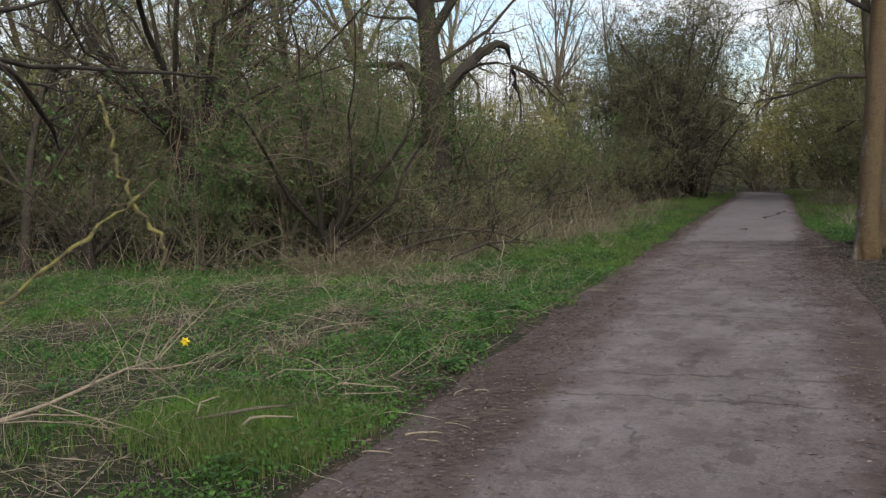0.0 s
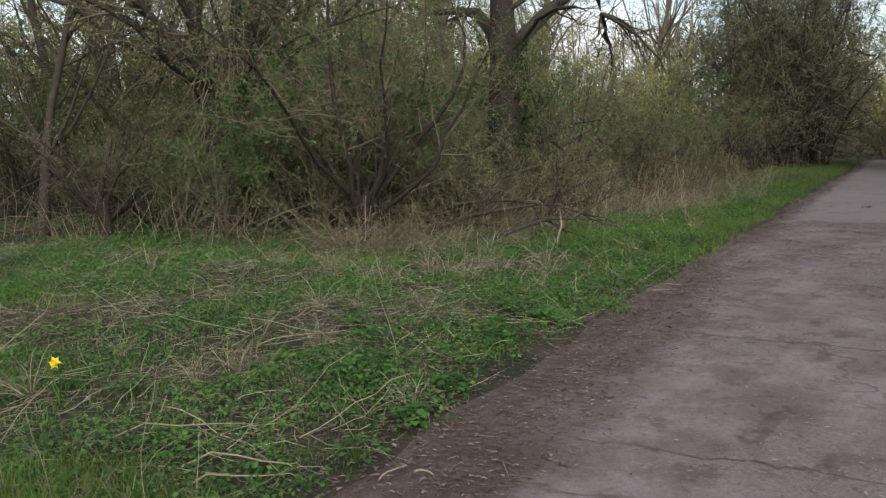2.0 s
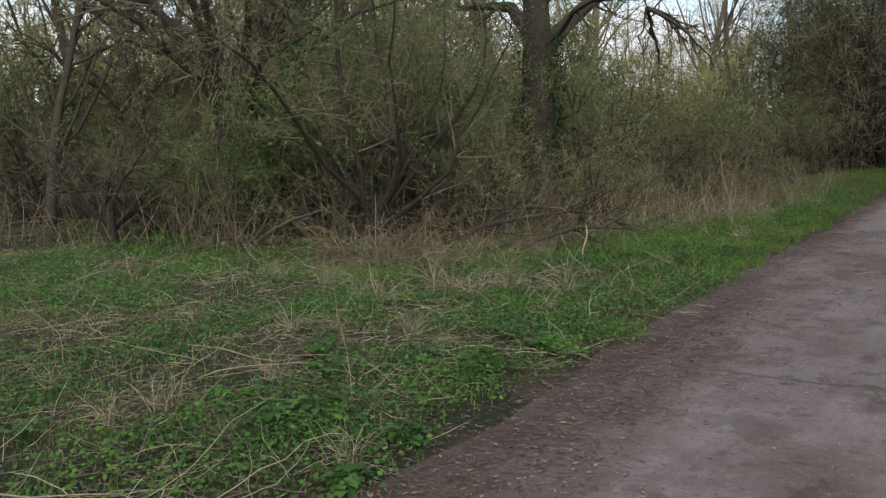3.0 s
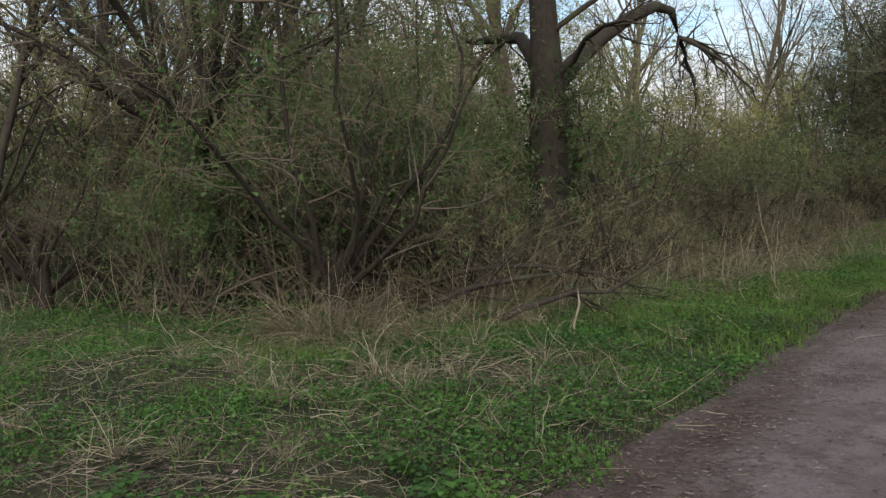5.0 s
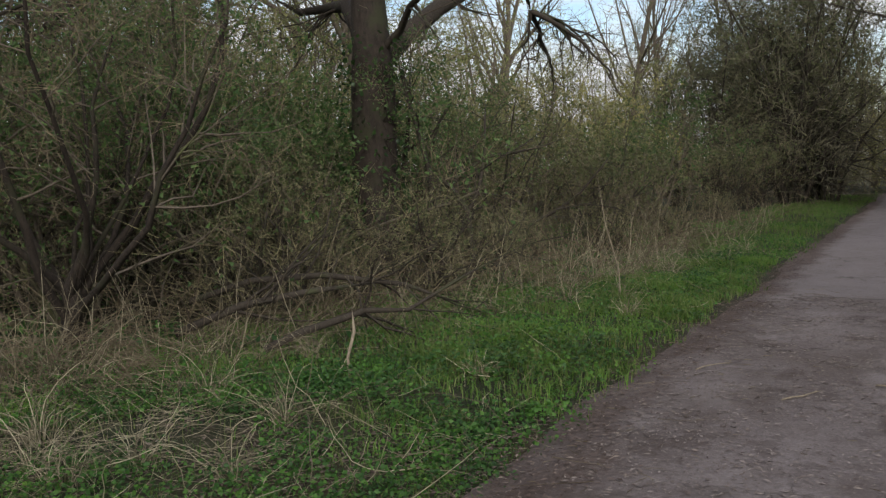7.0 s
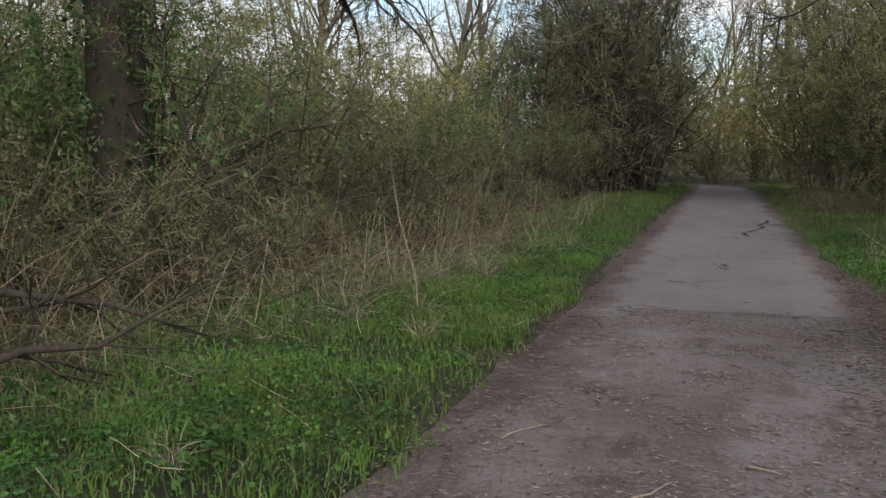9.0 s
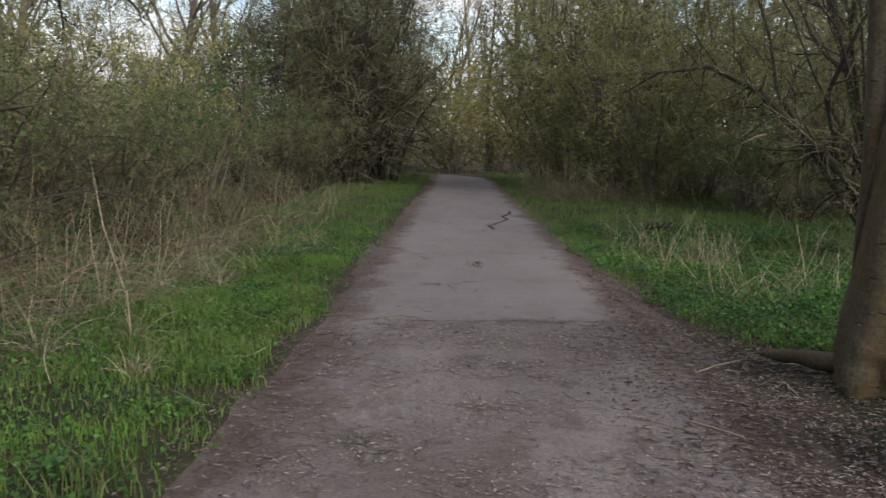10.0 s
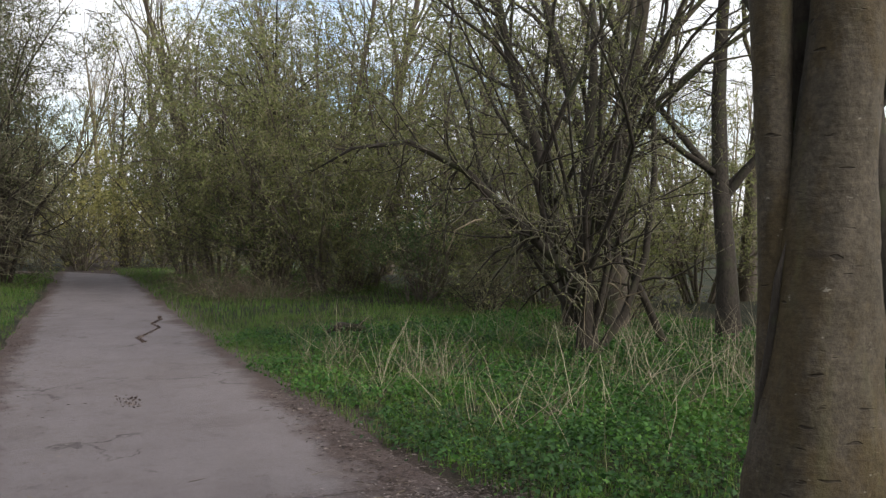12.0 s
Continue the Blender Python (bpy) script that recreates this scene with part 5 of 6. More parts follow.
# ---- grass, herbs, straw, litter ----
def blades(rng, x, y, h, w, lean=0.35):
    n = len(x)
    a = rng.uniform(0, 2 * np.pi, n)
    b = rng.uniform(0, 2 * np.pi, n)
    k = rng.uniform(0.1, 1.0, n) * lean * h
    S = np.stack([x, y, land(x, y) - 0.01], 1)
    side = np.stack([np.cos(a), np.sin(a), 0 * a], 1) * (w / 2)[:, None]
    bend = np.stack([np.cos(b) * k, np.sin(b) * k, 0 * a], 1)
    mid = S + bend * 0.3 + np.stack([0 * h, 0 * h, h * 0.6], 1)
    tip = S + bend * 1.6 + np.stack([0 * h, 0 * h, h * 0.95], 1)
    v = np.stack([S - side, S + side, mid + side * 0.7, mid - side * 0.7, tip], 1).reshape(-1, 3)
    o = (np.arange(n) * 5)[:, None]
    return v, o + np.array([[0, 1, 2, 3]]), o + np.array([[3, 2, 4]])


def field(rng, n, x0, x1, y0, y1, keep):
    x, y = rng.uniform(x0, x1, n), rng.uniform(y0, y1, n)
    ok = rng.uniform(0, 1, n) < keep(x, y)
    return x[ok], y[ok]


def left_edge(y):
    return -2.2 + 0.5 * (vnoise(y, y * 0, 1.4, 12) - 0.5) + 0.35 * (vnoise(y, y * 0, 0.3, 14) - 0.5)


def right_edge(y):
    return np.interp(y, [-10, 15.4, 16.6, 17.6, 19.5, 22, 28, 50, 60], [1.7, 1.7, 1.8, 1.2, 0.85, 0.72, 0.55, 0.6, -1.0]) + 0.22 * (vnoise(y, y * 0, 0.9, 13) - 0.5)


def lush(x, y):
    """Patches where green grass and herbs grow thick; the verge is the greenest."""
    verge = np.exp(-np.maximum(0, left_edge(y) - x) / 0.9)
    return np.clip((0.62 - vnoise(x, y, 0.8, 37)) * 8, 0.06, 1) * np.clip((vnoise(x, y, 1.3, 21) - 0.47) * 6 + 0.75 * verge * np.clip((vnoise(x, y, 0.6, 22) - 0.25) * 5, 0.2, 1), 0.03, 1)


def on_left(x, y):
    return np.clip((left_edge(y) - x) / 0.35 + 0.12, 0, 1) * (x < left_edge(y) + 0.02) * (x > edge_x(y) - 1.5)


def carpets():
    rng = np.random.default_rng(130)
    gl = [field(rng, 135000, -11.5, -2.0, 2.0, 12.6, lambda x, y: on_left(x, y) * (0.12 + 0.88 * lush(x, y)) * 0.95),
          field(rng, 85000, -6.5, -2.0, 12.6, 22, lambda x, y: on_left(x, y) * (0.3 + 0.7 * lush(x, y))),
          field(rng, 26000, -5.5, -2.0, 22, 58, lambda x, y: on_left(x, y) * 0.9)]
    pieces = []
    for i, (x, y) in enumerate(gl):
        n = len(x)
        t = vnoise(x, y, 0.5, 30)
        pieces.append(blades(rng, x, y, (0.035 + 0.16 * t ** 3 + 0.03 * rng.uniform(0, 1, n)) * (1 + 0.35 * i), rng.uniform(0.003, 0.007, n) * (1 + 0.5 * i), 0.7))
    x, y = field(rng, 26000, -3.9, -2.2, 3.4, 5.2, lambda x, y: on_left(x, y) * np.clip(1.3 - np.hypot((x + 2.75) / 0.75, (y - 4.25) / 0.6), 0, 1))
    n = len(x)
    pieces.append(blades(rng, x, y, 0.08 + 0.09 * rng.uniform(0, 1, n), rng.uniform(0.003, 0.006, n), 0.6))
    tagged(part("verge_grass", join(pieces), GRASS), "short green grass on the rough verge beside the path", "grass", kind="stuff")
    pieces = []
    gr = [field(rng, 75000, 0.4, 8, 16.0, 30, lambda x, y: (x > right_edge(y)) * (0.35 + 0.65 * vnoise(x, y, 1.2, 23))),
          field(rng, 26000, 0.3, 8, 30, 60, lambda x, y: (x > right_edge(y)) * 0.8),
          field(rng, 22000, 1.7, 7, 11, 16, lambda x, y: (x > right_edge(y)) * 0.5)]
    for i, (x, y) in enumerate(gr):
        n = len(x)
        pieces.append(blades(rng, x, y, (0.05 + 0.11 * vnoise(x, y, 0.6, 31) + 0.04 * rng.uniform(0, 1, n)) * (1 + 0.3 * (i == 1)), rng.uniform(0.004, 0.008, n) * (1 + 1.0 * (i == 1)), 0.7))
    tagged(part("thick_grass", join(pieces), GRASS), "thick green grass under the trees", "grass", kind="stuff")

    # low broad-leaved herbs
    def herb(name, label, x, y, size, tall, near=True):
        n = len(x)
        S = np.stack([x, y, land(x, y) + rng.uniform(0.01, 1, n) * tall], 1)
        D = rng.normal(size=(n, 3)) * [1, 1, 0.35] + [0, 0, 0.15]
        v, q, t = (kites if near else slips)(rng, S, D, rng.uniform(0.4, 1.4, n) * size, 0.75)
        tagged(part(name, (v, q, t), LEAF_HERB), label, "weeds", kind="stuff")
    x, y = field(rng, 290000, -11, -2.0, 2.0, 13, lambda x, y: on_left(x, y) * np.clip((vnoise(x, y, 0.9, 25) - 0.44) * 5 + 0.35 * np.exp((x - left_edge(y)) / 0.7), 0, 1) * 0.75)
    herb("verge_weeds", "low green leafy weeds in patches on the verge", x, y, 0.027, 0.11)
    x, y = field(rng, 50000, -5.5, -2.1, 12.8, 40, lambda x, y: on_left(x, y) * np.clip((vnoise(x, y, 1.1, 26) - 0.4) * 5, 0, 1))
    herb("verge_weeds", "low green leafy weeds further along the verge", x, y, 0.03, 0.12)
    x, y = field(rng, 110000, 0.5, 7.5, 12, 27, lambda x, y: (x > right_edge(y) - 0.05) * np.clip((vnoise(x, y, 0.8, 27) - 0.42) * 6, 0.04, 1))
    herb("nettle_bed", "bed of young green nettles and ivy below the trees", x, y, 0.036, 0.18)
    x, y = field(rng, 26000, -14, -4.0, 11, 32, lambda x, y: (x < edge_x(y)) * np.clip((vnoise(x, y, 1.6, 28) - 0.4) * 5, 0, 1))
    herb("woodland_weeds", "dark green weeds on the thicket floor", x, y, 0.06, 0.16, False)

    # mounded clumps of broad-leaved plants, each of one kind
    def clumps(name, label, cx, cy, per, size, tall, wide, mat_):
        k = len(cx)
        idx = np.repeat(np.arange(k), per)
        m = len(idx)
        a, r = rng.uniform(0, 2 * np.pi, m), np.sqrt(rng.uniform(0, 1, m))
        big = rng.uniform(0.5, 1.3, k)[idx]
        x, y = cx[idx] + np.cos(a) * r * wide * big, cy[idx] + np.sin(a) * r * wide * big * 1.2
        z = land(x, y) + tall * big * (0.25 + 0.75 * (1 - r * r)) * rng.uniform(0.45, 1.0, m)
        D = np.stack([np.cos(a) * (0.4 + r), np.sin(a) * (0.4 + r), -0.25 + 0.35 * rng.normal(size=m)], 1) + rng.normal(size=(m, 3)) * 0.3
        n = unit(D)
        side = unit(np.cross(n, np.array([0, 0, 1.0]) + 0.25 * rng.normal(size=(m, 3))))
        up = np.cross(side, n)
        S = np.stack([x, y, z], 1)
        L = (rng.uniform(0.55, 1.25, m) * size)[:, None]
        v = np.stack([S, S + L * (0.4 * n + 0.36 * side + 0.1 * up), S + L * n, S + L * (0.4 * n - 0.36 * side + 0.1 * up)], 1)
        b = (np.arange(m) * 4)[:, None]
        tagged(part(name, (v.reshape(-1, 3), np.zeros((0, 4), int), np.concatenate([b + np.array([[0, 2, 1]]), b + np.array([[0, 3, 2]])])), mat_), label, "weeds", kind="stuff")
    green = lambda x, y: on_left(x, y) * np.clip(0.08 + lush(x, y), 0, 1) * np.clip((x - edge_x(y)) / 1.2, 0.15, 1)
    cx, cy = field(rng, 1500, -10.5, -2.15, 2.2, 12.6, lambda x, y: green(x, y) * np.clip((vnoise(x, y, 0.8, 35) - 0.44) * 7, 0.03, 1))
    clumps("nettle_clumps", "dark green nettle clumps on the rough verge", cx, cy, 90, 0.03, 0.14, 0.2, LEAF_NETTLE)
    cx, cy = field(rng, 1000, -9.5, -2.1, 2.2, 12.6, lambda x, y: green(x, y) * np.clip((vnoise(x, y, 0.7, 36) - 0.44) * 7, 0.06, 1))
    clumps("herb_clumps", "bright green leafy herb clumps on the verge", cx, cy, 60, 0.028, 0.11, 0.17, LEAF_BRIGHT)
    cx, cy = field(rng, 700, -5.2, -2.1, 12.6, 27, lambda x, y: green(x, y) * np.clip((vnoise(x, y, 0.9, 35) - 0.46) * 7, 0.02, 1))
    clumps("nettle_clumps", "dark green nettle clumps further along the verge", cx, cy, 70, 0.032, 0.15, 0.24, LEAF_NETTLE)
    cx, cy = field(rng, 420, -4.4, -2.1, 12.6, 24, lambda x, y: green(x, y) * np.clip((vnoise(x, y, 0.7, 36) - 0.44) * 7, 0.04, 1))
    clumps("herb_clumps", "bright green herb clumps further along the verge", cx, cy, 60, 0.03, 0.12, 0.2, LEAF_BRIGHT)
    cx, cy = field(rng, 900, 0.9, 7.0, 14, 27, lambda x, y: (x > right_edge(y) + 0.08) * np.clip((vnoise(x, y, 1.1, 33) - 0.3) * 4, 0.1, 1))
    clumps("nettle_clumps", "dark green nettles and ground ivy under the trees", cx, cy, 80, 0.04, 0.2, 0.24, LEAF_NETTLE)
    cx, cy = field(rng, 420, 0.8, 6.0, 15, 27, lambda x, y: (x > right_edge(y) + 0.05) * 0.8)
    clumps("herb_clumps", "bright green young herbs under the trees", cx, cy, 60, 0.03, 0.14, 0.2, LEAF_BRIGHT)
    cx, cy = field(rng, 330, -12, -4.2, 11, 24, lambda x, y: (x < edge_x(y) + 0.3) * np.clip((vnoise(x, y, 1.6, 28) - 0.35) * 5, 0.1, 1))
    clumps("nettle_clumps", "dark green nettle clumps on the thicket floor", cx, cy, 50, 0.065, 0.22, 0.28, LEAF_NETTLE)

    # straw, lying or bent
    def straw(name, label, x, y, length, rise, r=0.0022, k=5, wob=0.24):
        n = len(x)
        S = np.stack([x, y, land(x, y) + rng.uniform(0.0, 0.06, n)], 1)
        D = rng.normal(size=(n, 3)) * [1, 1, 0.2] + [0, 0, rise]
        P, R = poly(rng, S, D, rng.uniform(0.4, 1.3, n) * length, rng.uniform(0.5, 1.4, n) * r, k, wob, -0.5 * rise, 0.5)
        P[:, :, 2] = np.maximum(P[:, :, 2], land(P[:, :, 0], P[:, :, 1]) + 0.012)
        tagged(part(name, tubes(P, R, 3), STRAW), label, "dry grass", kind="stuff")
    x, y = field(rng, 13500, -11.5, -2.3, 2.0, 12.4, lambda x, y: on_left(x, y) * np.clip(0.85 - 0.75 * lush(x, y) + 0.25 * (y > 10), 0.05, 1))
    straw("flattened_straw", "flattened pale dead grass stems across the verge", x, y, 0.34, 0.1, 0.0017)
    x, y = field(rng, 700, -8, -2.4, 2.0, 12.4, lambda x, y: on_left(x, y) * np.clip(0.95 - 0.75 * lush(x, y), 0.05, 1))
    straw("flattened_straw", "long bent pale stalks lying over the verge", x, y, 0.7, 0.22, 0.0026, 8, 0.2)
    x, y = field(rng, 4200, -6.5, -2.3, 10.5, 24, lambda x, y: on_left(x, y) * np.clip(1.2 - np.abs(x - edge_x(y)) / 1.3, 0.08, 1))
    straw("dry_grass", "dry brown grass along the thicket's edge", x, y, 0.45, 0.5)
    x, y = field(rng, 4200, 1.0, 6.5, 17.5, 24, lambda x, y: (x > right_edge(y) + 0.3) * np.clip((vnoise(x, y, 0.8, 29) - 0.53) * 7, 0.02, 1))
    n = len(x)
    P, R = poly(rng, np.stack([x, y, land(x, y)], 1), rng.normal(size=(n, 3)) * [0.38, 0.38, 0.05] + [0, 0, 1], rng.uniform(0.35, 0.95, n), rng.uniform(0.0016, 0.0034, n), 6, 0.1, -0.4, 0.5)
    tagged(part("dead_stems", tubes(P, R, 3), STRAW), "upright pale dead grass stems in the green", "dry grass", kind="stuff")

    # litter on the path's edges
    def bits(name, label, x, y, size, stuff_mat=LITTER):
        n = len(x)
        z = np.maximum(land(x, y), np.where(np.abs(x - road_mid(y)) < 1.9, fall(y), -9)) + 0.003 + rng.uniform(0, 0.008, n)
        D = rng.normal(size=(n, 3)) * [1, 1, 0.18]
        L = rng.uniform(0.4, 1.5, n) * size
        a = rng.uniform(0, 2 * np.pi, n)
        d = np.stack([np.cos(a), np.sin(a), 0.04 * rng.normal(size=n)], 1)
        s = np.stack([-np.sin(a), np.cos(a), 0.1 * rng.normal(size=n)], 1) * rng.uniform(0.05, 0.2, n)[:, None]
        S = np.stack([x, y, z], 1)
        v = np.stack([S, S + (d * 0.5 + s) * L[:, None], S + d * L[:, None], S + (d * 0.5 - s) * L[:, None]], 1)
        v[:, 1, 2] += 0.1 * L * rng.uniform(0, 1, n)
        v[:, 3, 2] += 0.1 * L * rng.uniform(0, 1, n)
        o = (np.arange(n) * 4)[:, None]
        tagged(part(name, (v.reshape(-1, 3), np.zeros((0, 4), int), np.concatenate([o + np.array([[0, 2, 1]]), o + np.array([[0, 3, 2]])])), stuff_mat), label, "leaf litter", kind="stuff")
    x, y = field(rng, 90000, -3.2, -1.0, 2.2, 30, lambda x, y: np.clip(1.25 - np.abs(x + np.interp(y, [8, 13], [1.9, 2.1])) / np.interp(y, [8, 13], [0.55, 0.3]), 0.05, 1) * np.clip(1.4 - y / 26, 0.15, 1))
    bits("leaf_litter", "dark brown leaf litter along the path's edge", x, y, 0.034)
    x, y = field(rng, 130000, -1.3, 2.4, 3, 22, lambda x, y: np.clip((y - 8) / 5, 0.12, 1) * np.where(y < 18.2, np.clip((x + 0.2) / 0.8, 0.0, 1) * (x < right_edge(y) + 0.5), np.clip(1 - np.abs(x - 0.65) / 0.35, 0, 1) * 0.7))
    bits("leaf_litter", "dark leaf litter and wood chips below the trees", x, y, 0.04, CHIPS_DARK)
    x, y = field(rng, 95000, -1.9, 1.8, 3, 18.5, lambda x, y: np.clip((y - 8) / 6, 0.1, 1) * np.clip((vnoise(x, y * 1.8, 0.7, 40) - 0.3) * 2.5, 0.1, 1))
    bits("path_debris", "small chips and leaf scraps scattered on the asphalt", x, y, 0.03, CHIPS)
    bare_spot = lambda x, y: on_left(x, y) * np.clip((vnoise(x, y, 0.8, 37) - 0.5) * 6, 0.04, 1)
    x, y = field(rng, 60000, -9.5, -2.1, 2.2, 13, bare_spot)
    bits("leaf_litter", "dull brown dead leaves on bare spots of the verge", x, y, 0.05)
    x, y = field(rng, 26000, -9, -3.5, 11, 20, lambda x, y: np.clip(1.2 - np.abs(x - edge_x(y)) / 1.6, 0, 1))
    bits("leaf_litter", "dull brown dead leaves along the thicket's edge", x, y, 0.05)
    # twigs among the litter
    x, y = field(rng, 3000, -2.4, 2.2, 3, 19, lambda x, y: np.where((x < -1.3) | (x > 0.4), 0.8, 0.12))
    n = len(x)
    z = np.maximum(land(x, y), np.where(np.abs(x - road_mid(y)) < 1.9, fall(y), -9)) + 0.012
    P, R = poly(rng, np.stack([x, y, z], 1), rng.normal(size=(n, 3)) * [1, 1, 0.02], 0.03 + rng.exponential(0.07, n), rng.uniform(0.001, 0.003, n), 4, 0.15, 0)
    P[:, :, 2] = z[:, None] + 0.004
    tagged(part("litter_twigs", tubes(P, R, 3), CANE), "small broken twigs lying in the litter", "twigs", kind="stuff")


carpets()


# ---- pale broken stump in the right thicket ----
def broken_stump():
    root = plant("broken_stump", "pale barkless leaning stump at the thicket's edge", "stump")
    stand(root, 4.6, 36.4, 0, 0.85)
    P = np.array([[(0, 0, -0.1), (0.03, 0, 0.3), (0.12, 0, 0.9), (0.22, 0, 1.5), (0.27, 0, 2.1), (0.3, 0, 2.3)]])
    part("trunk", tubes(P, np.array([[0.2, 0.13, 0.11, 0.1, 0.07, 0.02]]), 9), BARK_PALE, root)
    B = np.array([[(0.15, 0, 1.1), (-0.1, -0.1, 1.6), (-0.25, -0.1, 2.1)]])
    part("snag", tubes(B, np.array([[0.06, 0.045, 0.02]]), 7), BARK_PALE, root)


broken_stump()


# ---- single sticks on the litter and in the grass ----
def stick(x0, y0, x1, y1, rise, r, seed):
    rng = np.random.default_rng(seed)
    u = np.linspace(0, 1, 6)
    L = math.hypot(x1 - x0, y1 - y0)
    sway = np.sin(u * math.pi) * rng.normal() * 0.08 * L + rng.normal(size=6) * 0.015 * L
    P = np.stack([x0 + (x1 - x0) * u - (y1 - y0) / L * sway, y0 + (y1 - y0) * u + (x1 - x0) / L * sway, u * 0], 1)
    P[:, 2] = np.maximum(land(P[:, 0], P[:, 1]), np.where(np.abs(P[:, 0] - road_mid(P[:, 1])) < 1.9, fall(P[:, 1]), -9)) + rise + r * 0.6
    P[[0, -1], 2] -= rise * 0.7
    grassy = rise > 0.05
    ob = part("stick", tubes(P[None], r * np.linspace(1.1, 0.6, 6)[None] * rng.uniform(0.85, 1.15, 6), 6), BARK_PALE if r < 0.01 else CANE)
    tagged(ob, "dry broken branch lying in the grass" if grassy else "small bare stick lying on the litter", "stick", "sticks in the grass" if grassy else "sticks on the path's edge")


for i, s in enumerate([(-2.02, 4.57, -1.81, 4.66, 0.01, 0.007), (-1.91, 4.49, -1.77, 4.49, 0.01, 0.005), (-1.88, 4.85, -1.66, 4.74, 0.01, 0.004), (-2.04, 5.46, -2.0, 5.66, 0.01, 0.005), (-2.13, 4.22, -1.94, 4.23, 0.01, 0.005), (-1.95, 5.61, -1.84, 5.61, 0.01, 0.006), (-2.87, 4.13, -2.54, 4.4, 0.1, 0.009), (-3.3, 5.09, -2.76, 5.64, 0.12, 0.004), (-2.84, 5.08, -2.26, 5.27, 0.1, 0.005), (-2.69, 4.9, -2.23, 5.26, 0.09, 0.004), (-3.2, 4.21, -3.16, 4.45, 0.12, 0.006), (-2.13, 10.55, -1.91, 10.69, 0.01, 0.004), (-2.12, 10.96, -1.92, 10.94, 0.01, 0.004), (-1.13, 13.47, -0.92, 13.81, 0.01, 0.005), (-0.63, 14.09, -0.46, 14.01, 0.01, 0.006), (-1.8, 14.13, -1.61, 14.47, 0.01, 0.005), (0.59, 16.67, 1.04, 17.06, 0.01, 0.006), (1.07, 16.44, 1.04, 16.07, 0.01, 0.005), (0.28, 15.6, 0.5, 15.29, 0.01, 0.005)]):
    stick(*s, 230 + i)


# ---- tufts and single weeds ----
def straw_tuft(seed, n=60, h=0.32):
    rng = np.random.default_rng(seed)
    root = plant("straw_tuft", "upright tuft of bleached dead grass", "dry grass", "straw tufts")
    a = rng.uniform(0, 2 * np.pi, n)
    S = np.stack([np.cos(a), np.sin(a), 0 * a], 1) * rng.uniform(0, 0.07, n)[:, None]
    P, R = poly(rng, S, np.stack([np.cos(a) * 0.3, np.sin(a) * 0.3, np.ones(n)], 1), rng.uniform(0.35, 1.0, n) * h, rng.uniform(0.0012, 0.0025, n), 6, 0.2, -1.3, 0.5)
    part("stalk_mass", tubes(P, R, 3), STRAW, root, stuff=True)
    return root


tuft_a, tuft_b = straw_tuft(201), straw_tuft(202, 45, 0.45)
stand(tuft_a, -3.75, 7.4)
stand(tuft_b, -3.3, 10.9)
for i, (x, y, s) in enumerate([(-4.2, 8.6, 0.8), (-3.0, 9.9, 0.7), (-5.0, 9.9, 1.1), (-4.4, 10.6, 1.2), (-6.2, 10.2, 1.0), (-3.7, 11.8, 1.2), (-2.95, 16.3, 1.2), (-3.3, 17.2, 1.1), (-3.9, 18.5, 1.3), (-3.4, 19.8, 1.2), (-4.1, 21.0, 1.4),
                               (-3.1, 24.0, 1.3), (-5.4, 8.3, 0.8), (-7.4, 9.3, 1.1), (-3.2, 6.4, 0.6), (-4.9, 6.6, 0.7), (2.6, 20.6, 0.9), (3.3, 21.2, 1.0), (2.2, 19.4, 0.8), (4.0, 20.3, 0.9), (1.9, 35, 2.0), (2.3, 36.5, 2.2), (2.9, 38, 2.3), (2.0, 39.2, 2.0), (2.6, 41, 2.4), (1.7, 42.5, 2.0), (3.3, 36.2, 2.2)]):
    again((tuft_a, tuft_b)[i % 2], x, y, i * 67.0, s)


for i, (x, y, s) in enumerate([(-4.06, 10.53, 1.3), (-4.8, 10.97, 1.4), (-3.91, 10.88, 1.2), (-4.71, 9.84, 1.1), (-5.79, 10.36, 1.2), (-4.58, 12.08, 1.2), (-4.68, 13.38, 1.1), (-5.81, 17.07, 1.3), (-6.52, 19.18, 1.4), (-3.82, 19.43, 1.3), (-3.66, 20.6, 1.4), (-3.79, 16.79, 1.3), (-3.08, 13.16, 0.9), (-4.46, 8.35, 1.0), (-3.72, 8.89, 0.9), (-2.43, 6.44, 0.8), (-3.93, 6.31, 1.0), (-4.62, 5.64, 1.1), (-3.82, 6.58, 1.1)]):
    again((tuft_a, tuft_b)[i % 2], x, y, i * 41.0 + 20, s)


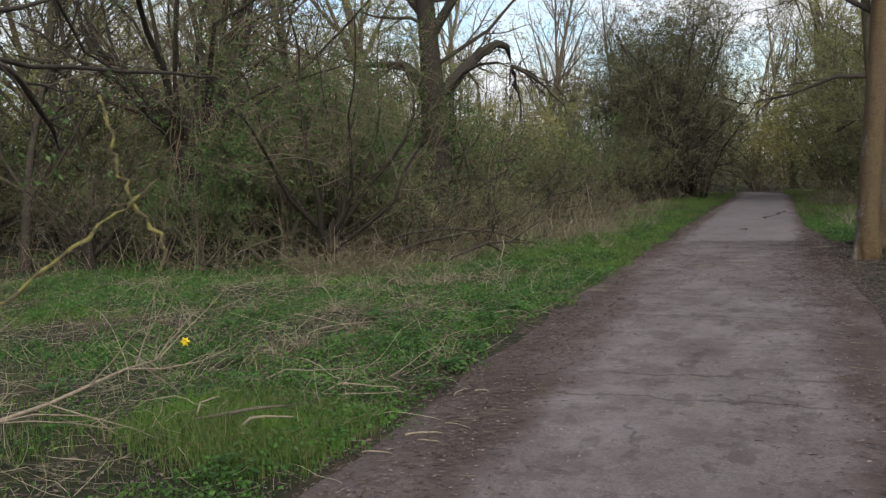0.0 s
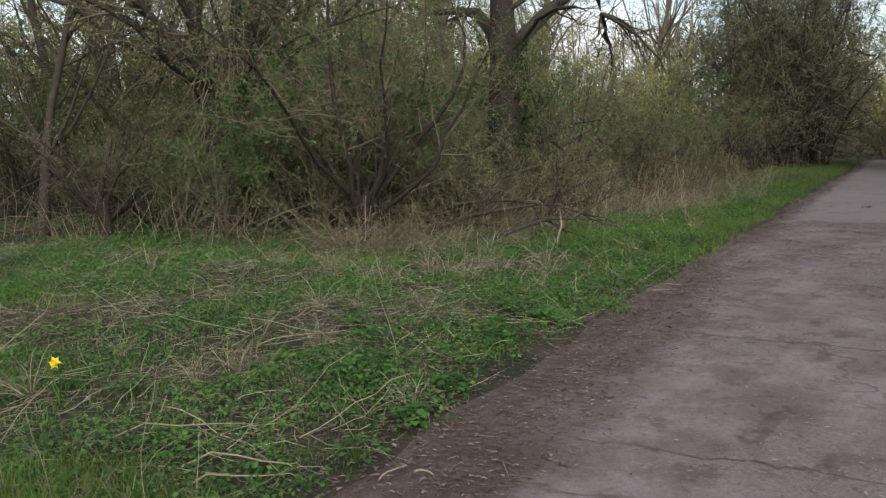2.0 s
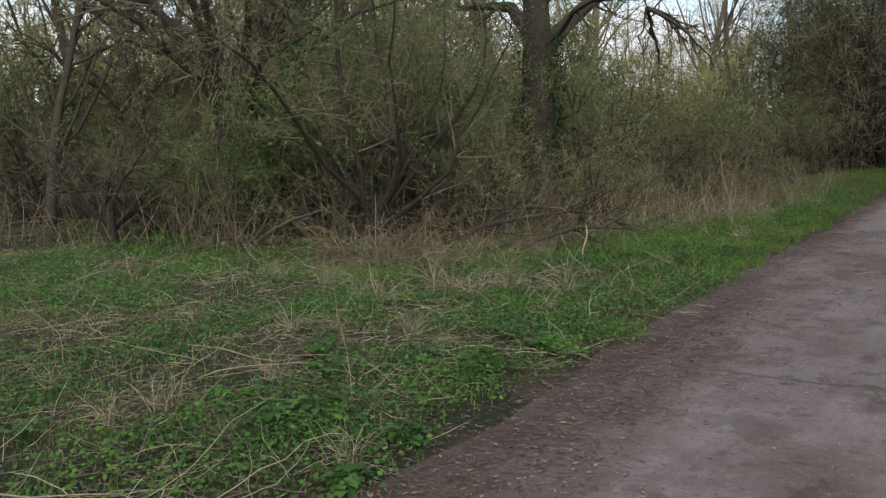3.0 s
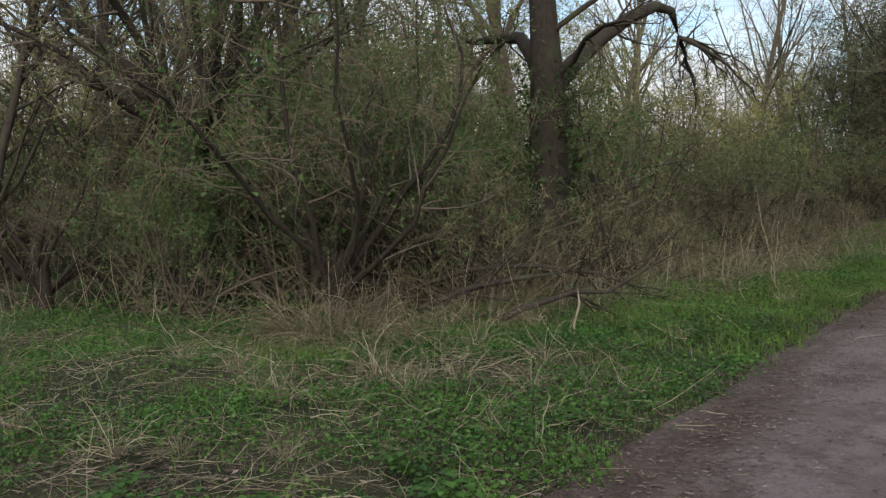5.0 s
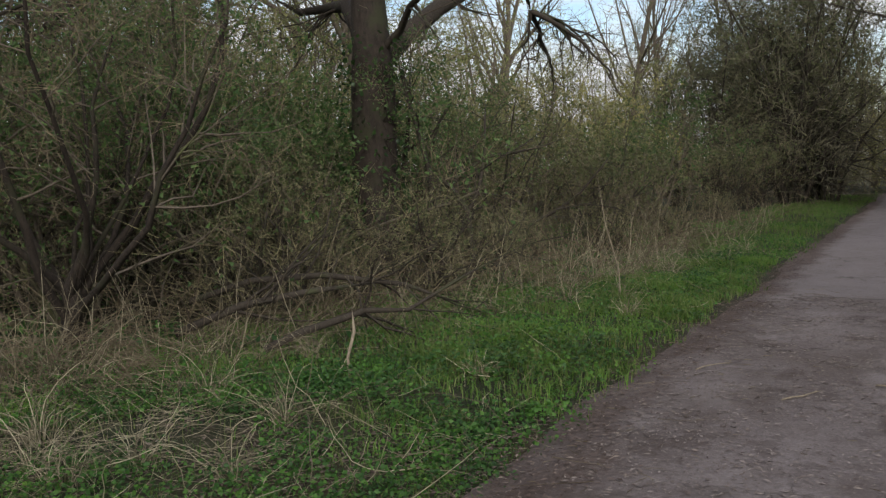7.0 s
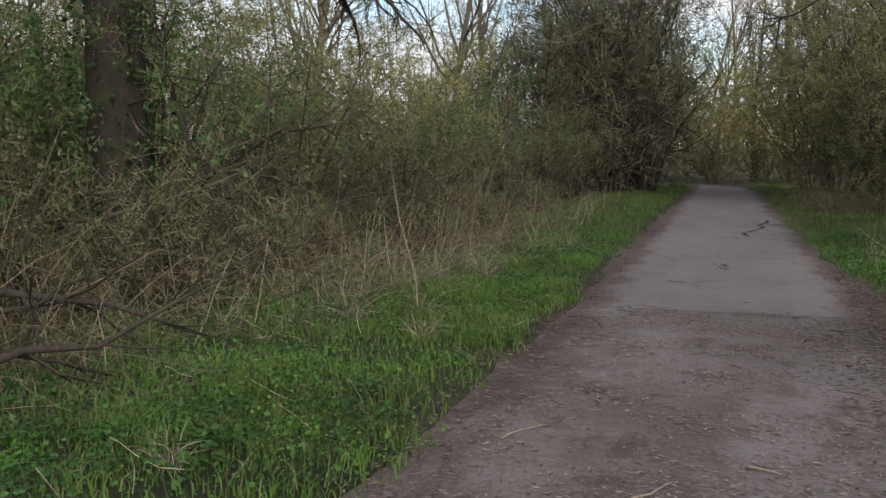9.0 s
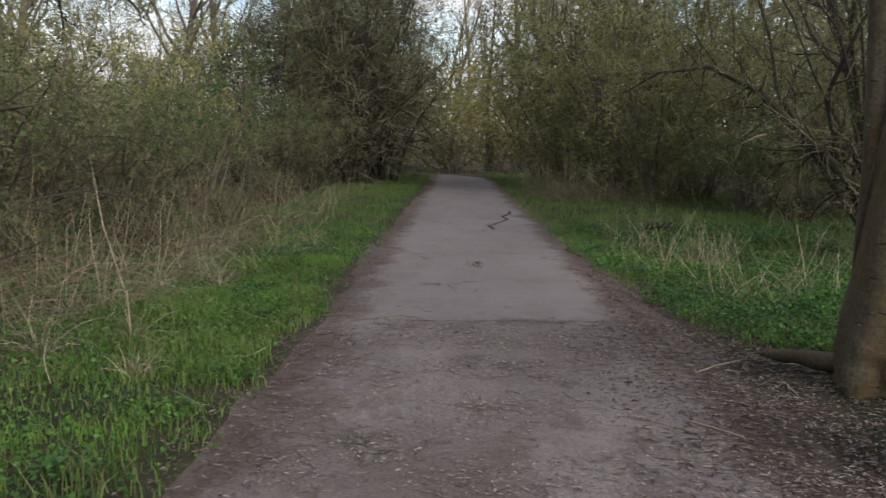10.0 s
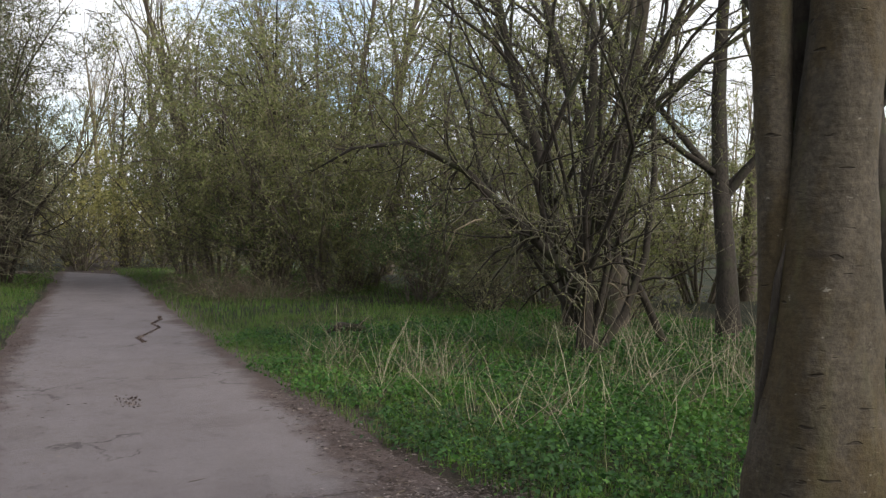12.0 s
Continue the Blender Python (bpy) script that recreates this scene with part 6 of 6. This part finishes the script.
def leafy_weed(seed, leaves, size, tall):
    """A rosette of stalked broad leaves."""
    rng = np.random.default_rng(seed)
    root = plant("leafy_weed", "bright green broad-leaved weed on the verge", "weed", "verge weeds")
    a = rng.uniform(0, 2 * np.pi, leaves)
    r = rng.uniform(0.15, 1, leaves) * tall
    S = np.stack([np.cos(a) * r, np.sin(a) * r, tall * (1.1 - 0.6 * r / tall) * rng.uniform(0.6, 1, leaves)], 1)
    stalk = np.stack([S * 0, S * [0.5, 0.5, 0.7], S], 1)
    part("stalk_mass", tubes(stalk, np.full((leaves, 3), 0.0022), 3), LEAF_HERB, root, stuff=True)
    D = np.stack([np.cos(a), np.sin(a), rng.uniform(-0.3, 0.3, leaves)], 1)
    n = unit(D)
    side = unit(np.cross(n, [0, 0, 1.0]))
    up = np.cross(side, n)
    L = (rng.uniform(0.6, 1.2, leaves) * size)[:, None]
    w = lambda u, v, h: S + n * L * u + side * L * v + up * L * h
    V = np.stack([w(0, 0, 0), w(0.2, 0.4, 0.1), w(0.6, 0.42, 0.1), w(1, 0, -0.1), w(0.6, -0.42, 0.1), w(0.2, -0.4, 0.1), w(0.5, 0, 0)], 1)
    o = (np.arange(leaves) * 7)[:, None]
    t = np.concatenate([o + np.array([[k, (k + 1) % 6, 6]]) for k in range(6)])
    part("foliage", (V.reshape(-1, 3), np.zeros((0, 4), int), t), LEAF_HERB, root, stuff=True)
    return root


weed_a, weed_b = leafy_weed(211, 26, 0.075, 0.14), leafy_weed(212, 38, 0.06, 0.2)
stand(weed_a, -3.0, 6.9)
stand(weed_b, -2.6, 8.1)
rngw = np.random.default_rng(213)
for i in range(46):
    y = rngw.uniform(3.2, 17)
    x = float(left_edge(np.array(y))) - 0.1 - rngw.exponential(0.9)
    if x > float(edge_x(y)):
        again((weed_a, weed_b)[i % 2], x, y, rngw.uniform(0, 360), rngw.uniform(0.45, 0.85))
for i in range(54):
    y = rngw.uniform(12.5, 24)
    x = float(right_edge(np.array(y))) + 0.12 + rngw.exponential(0.8)
    again((weed_a, weed_b)[i % 2], x, y, rngw.uniform(0, 360), rngw.uniform(0.35, 0.7))


for i in range(34):
    again((weed_a, weed_b)[i % 2], 1.62 + rngw.uniform(0, 1.3), rngw.uniform(12.8, 16.6), rngw.uniform(0, 360), rngw.uniform(0.8, 1.5))


# ---- weeds rooted in the path's long crack ----
def crack_weeds():
    rng = np.random.default_rng(220)
    line = np.array([(0.22, 31.2), (0.18, 30.4), (-0.02, 29.7), (0.05, 28.9), (-0.2, 28.0), (-0.38, 27.4), (-0.32, 26.8)])
    u = rng.uniform(0, len(line) - 1.001, 900)
    i = u.astype(int)
    xy = line[i] * (1 - (u - i))[:, None] + line[i + 1] * (u - i)[:, None] + rng.normal(size=(900, 2)) * 0.012
    spot = rng.normal(size=(90, 2)) * [0.06, 0.2] + [-0.75, 21.9]
    xy = np.concatenate([xy, spot])
    S = np.stack([xy[:, 0], xy[:, 1], fall(xy[:, 1]) + 0.004], 1)
    ob = part("crack_moss", kites(rng, S, rng.normal(size=(len(S), 3)) * [1, 1, 0.3] + [0, 0, 0.3], rng.uniform(0.012, 0.035, len(S)), 0.7), LITTER)
    tagged(ob, "dark moss and weeds growing in a crack of the path", "moss", kind="stuff")


crack_weeds()


# ---- van parked beyond the trees ----
def parked_van():
    root = tagged(new("parked_van"), "blue and white van parked far beyond the trees", "van")
    x, y = 25.8, 39.4
    root.matrix_basis = pose(x, y, float(land(x, y)), 0, 0, -35)

    def paint(name, col, rough, metal=0.0):
        n = Nodes(name, rough)
        n.color(n.ramp(n.noise(3.0), (0.35, tuple(v * 0.85 for v in col)), (0.7, col)))
        n.b.inputs["Metallic"].default_value = metal
        return n.m

    blue, white, glass, black, steel = paint("blue_paint", (0.04, 0.12, 0.5), 0.35), paint("white_paint", (0.75, 0.76, 0.78), 0.35), paint("dark_glass", (0.02, 0.025, 0.03), 0.08), paint("tyre_rubber", (0.02, 0.02, 0.02), 0.8), paint("wheel_steel", (0.4, 0.4, 0.42), 0.4, 1.0)

    def slab(name, prof, w, mat_, z0=0.0):
        bm = bmesh.new()
        a = [bm.verts.new((u, -w, v + z0)) for u, v in prof]
        c = [bm.verts.new((u, w, v + z0)) for u, v in prof]
        k = len(prof)
        bm.faces.new(a)
        bm.faces.new(c[::-1])
        for i in range(k):
            bm.faces.new((a[(i + 1) % k], a[i], c[i], c[(i + 1) % k]))
        bmesh.ops.bevel(bm, geom=bm.edges[:], offset=0.04, segments=2, affect="EDGES")
        bmesh.ops.recalc_face_normals(bm, faces=bm.faces[:])
        me = bpy.data.meshes.new(name)
        bm.to_mesh(me)
        bm.free()
        me.materials.append(mat_)
        ob = new(name, me)
        ob.parent = root
        return ob

    slab("body", [(-2.3, 0.35), (2.2, 0.35), (2.3, 0.7), (2.15, 1.02), (-2.3, 1.02)], 0.92, blue)
    slab("cab", [(-2.28, 1.025), (2.1, 1.025), (1.3, 1.85), (1.0, 1.95), (-2.2, 1.95)], 0.88, white)
    for w in (-0.885, 0.885):
        ob = slab("side_window", [(0.25, 1.12), (1.75, 1.12), (1.2, 1.7), (0.25, 1.7)], 0.012, glass)
        ob.location.y = w
        for u in (-1.45, 1.45):
            P = np.array([[[u, w - 0.11, 0.33], [u, w + 0.11, 0.33], [u, w + 0.115, 0.33]]])
            wheel = part("wheel", tubes(P, np.array([[0.32, 0.32, 0.0]]), 20), black, root)
            hub = part("rim", tubes(P + [0, 0.02 * np.sign(w), 0], np.array([[0.19, 0.19, 0.0]]), 14), steel, wheel)


parked_van()
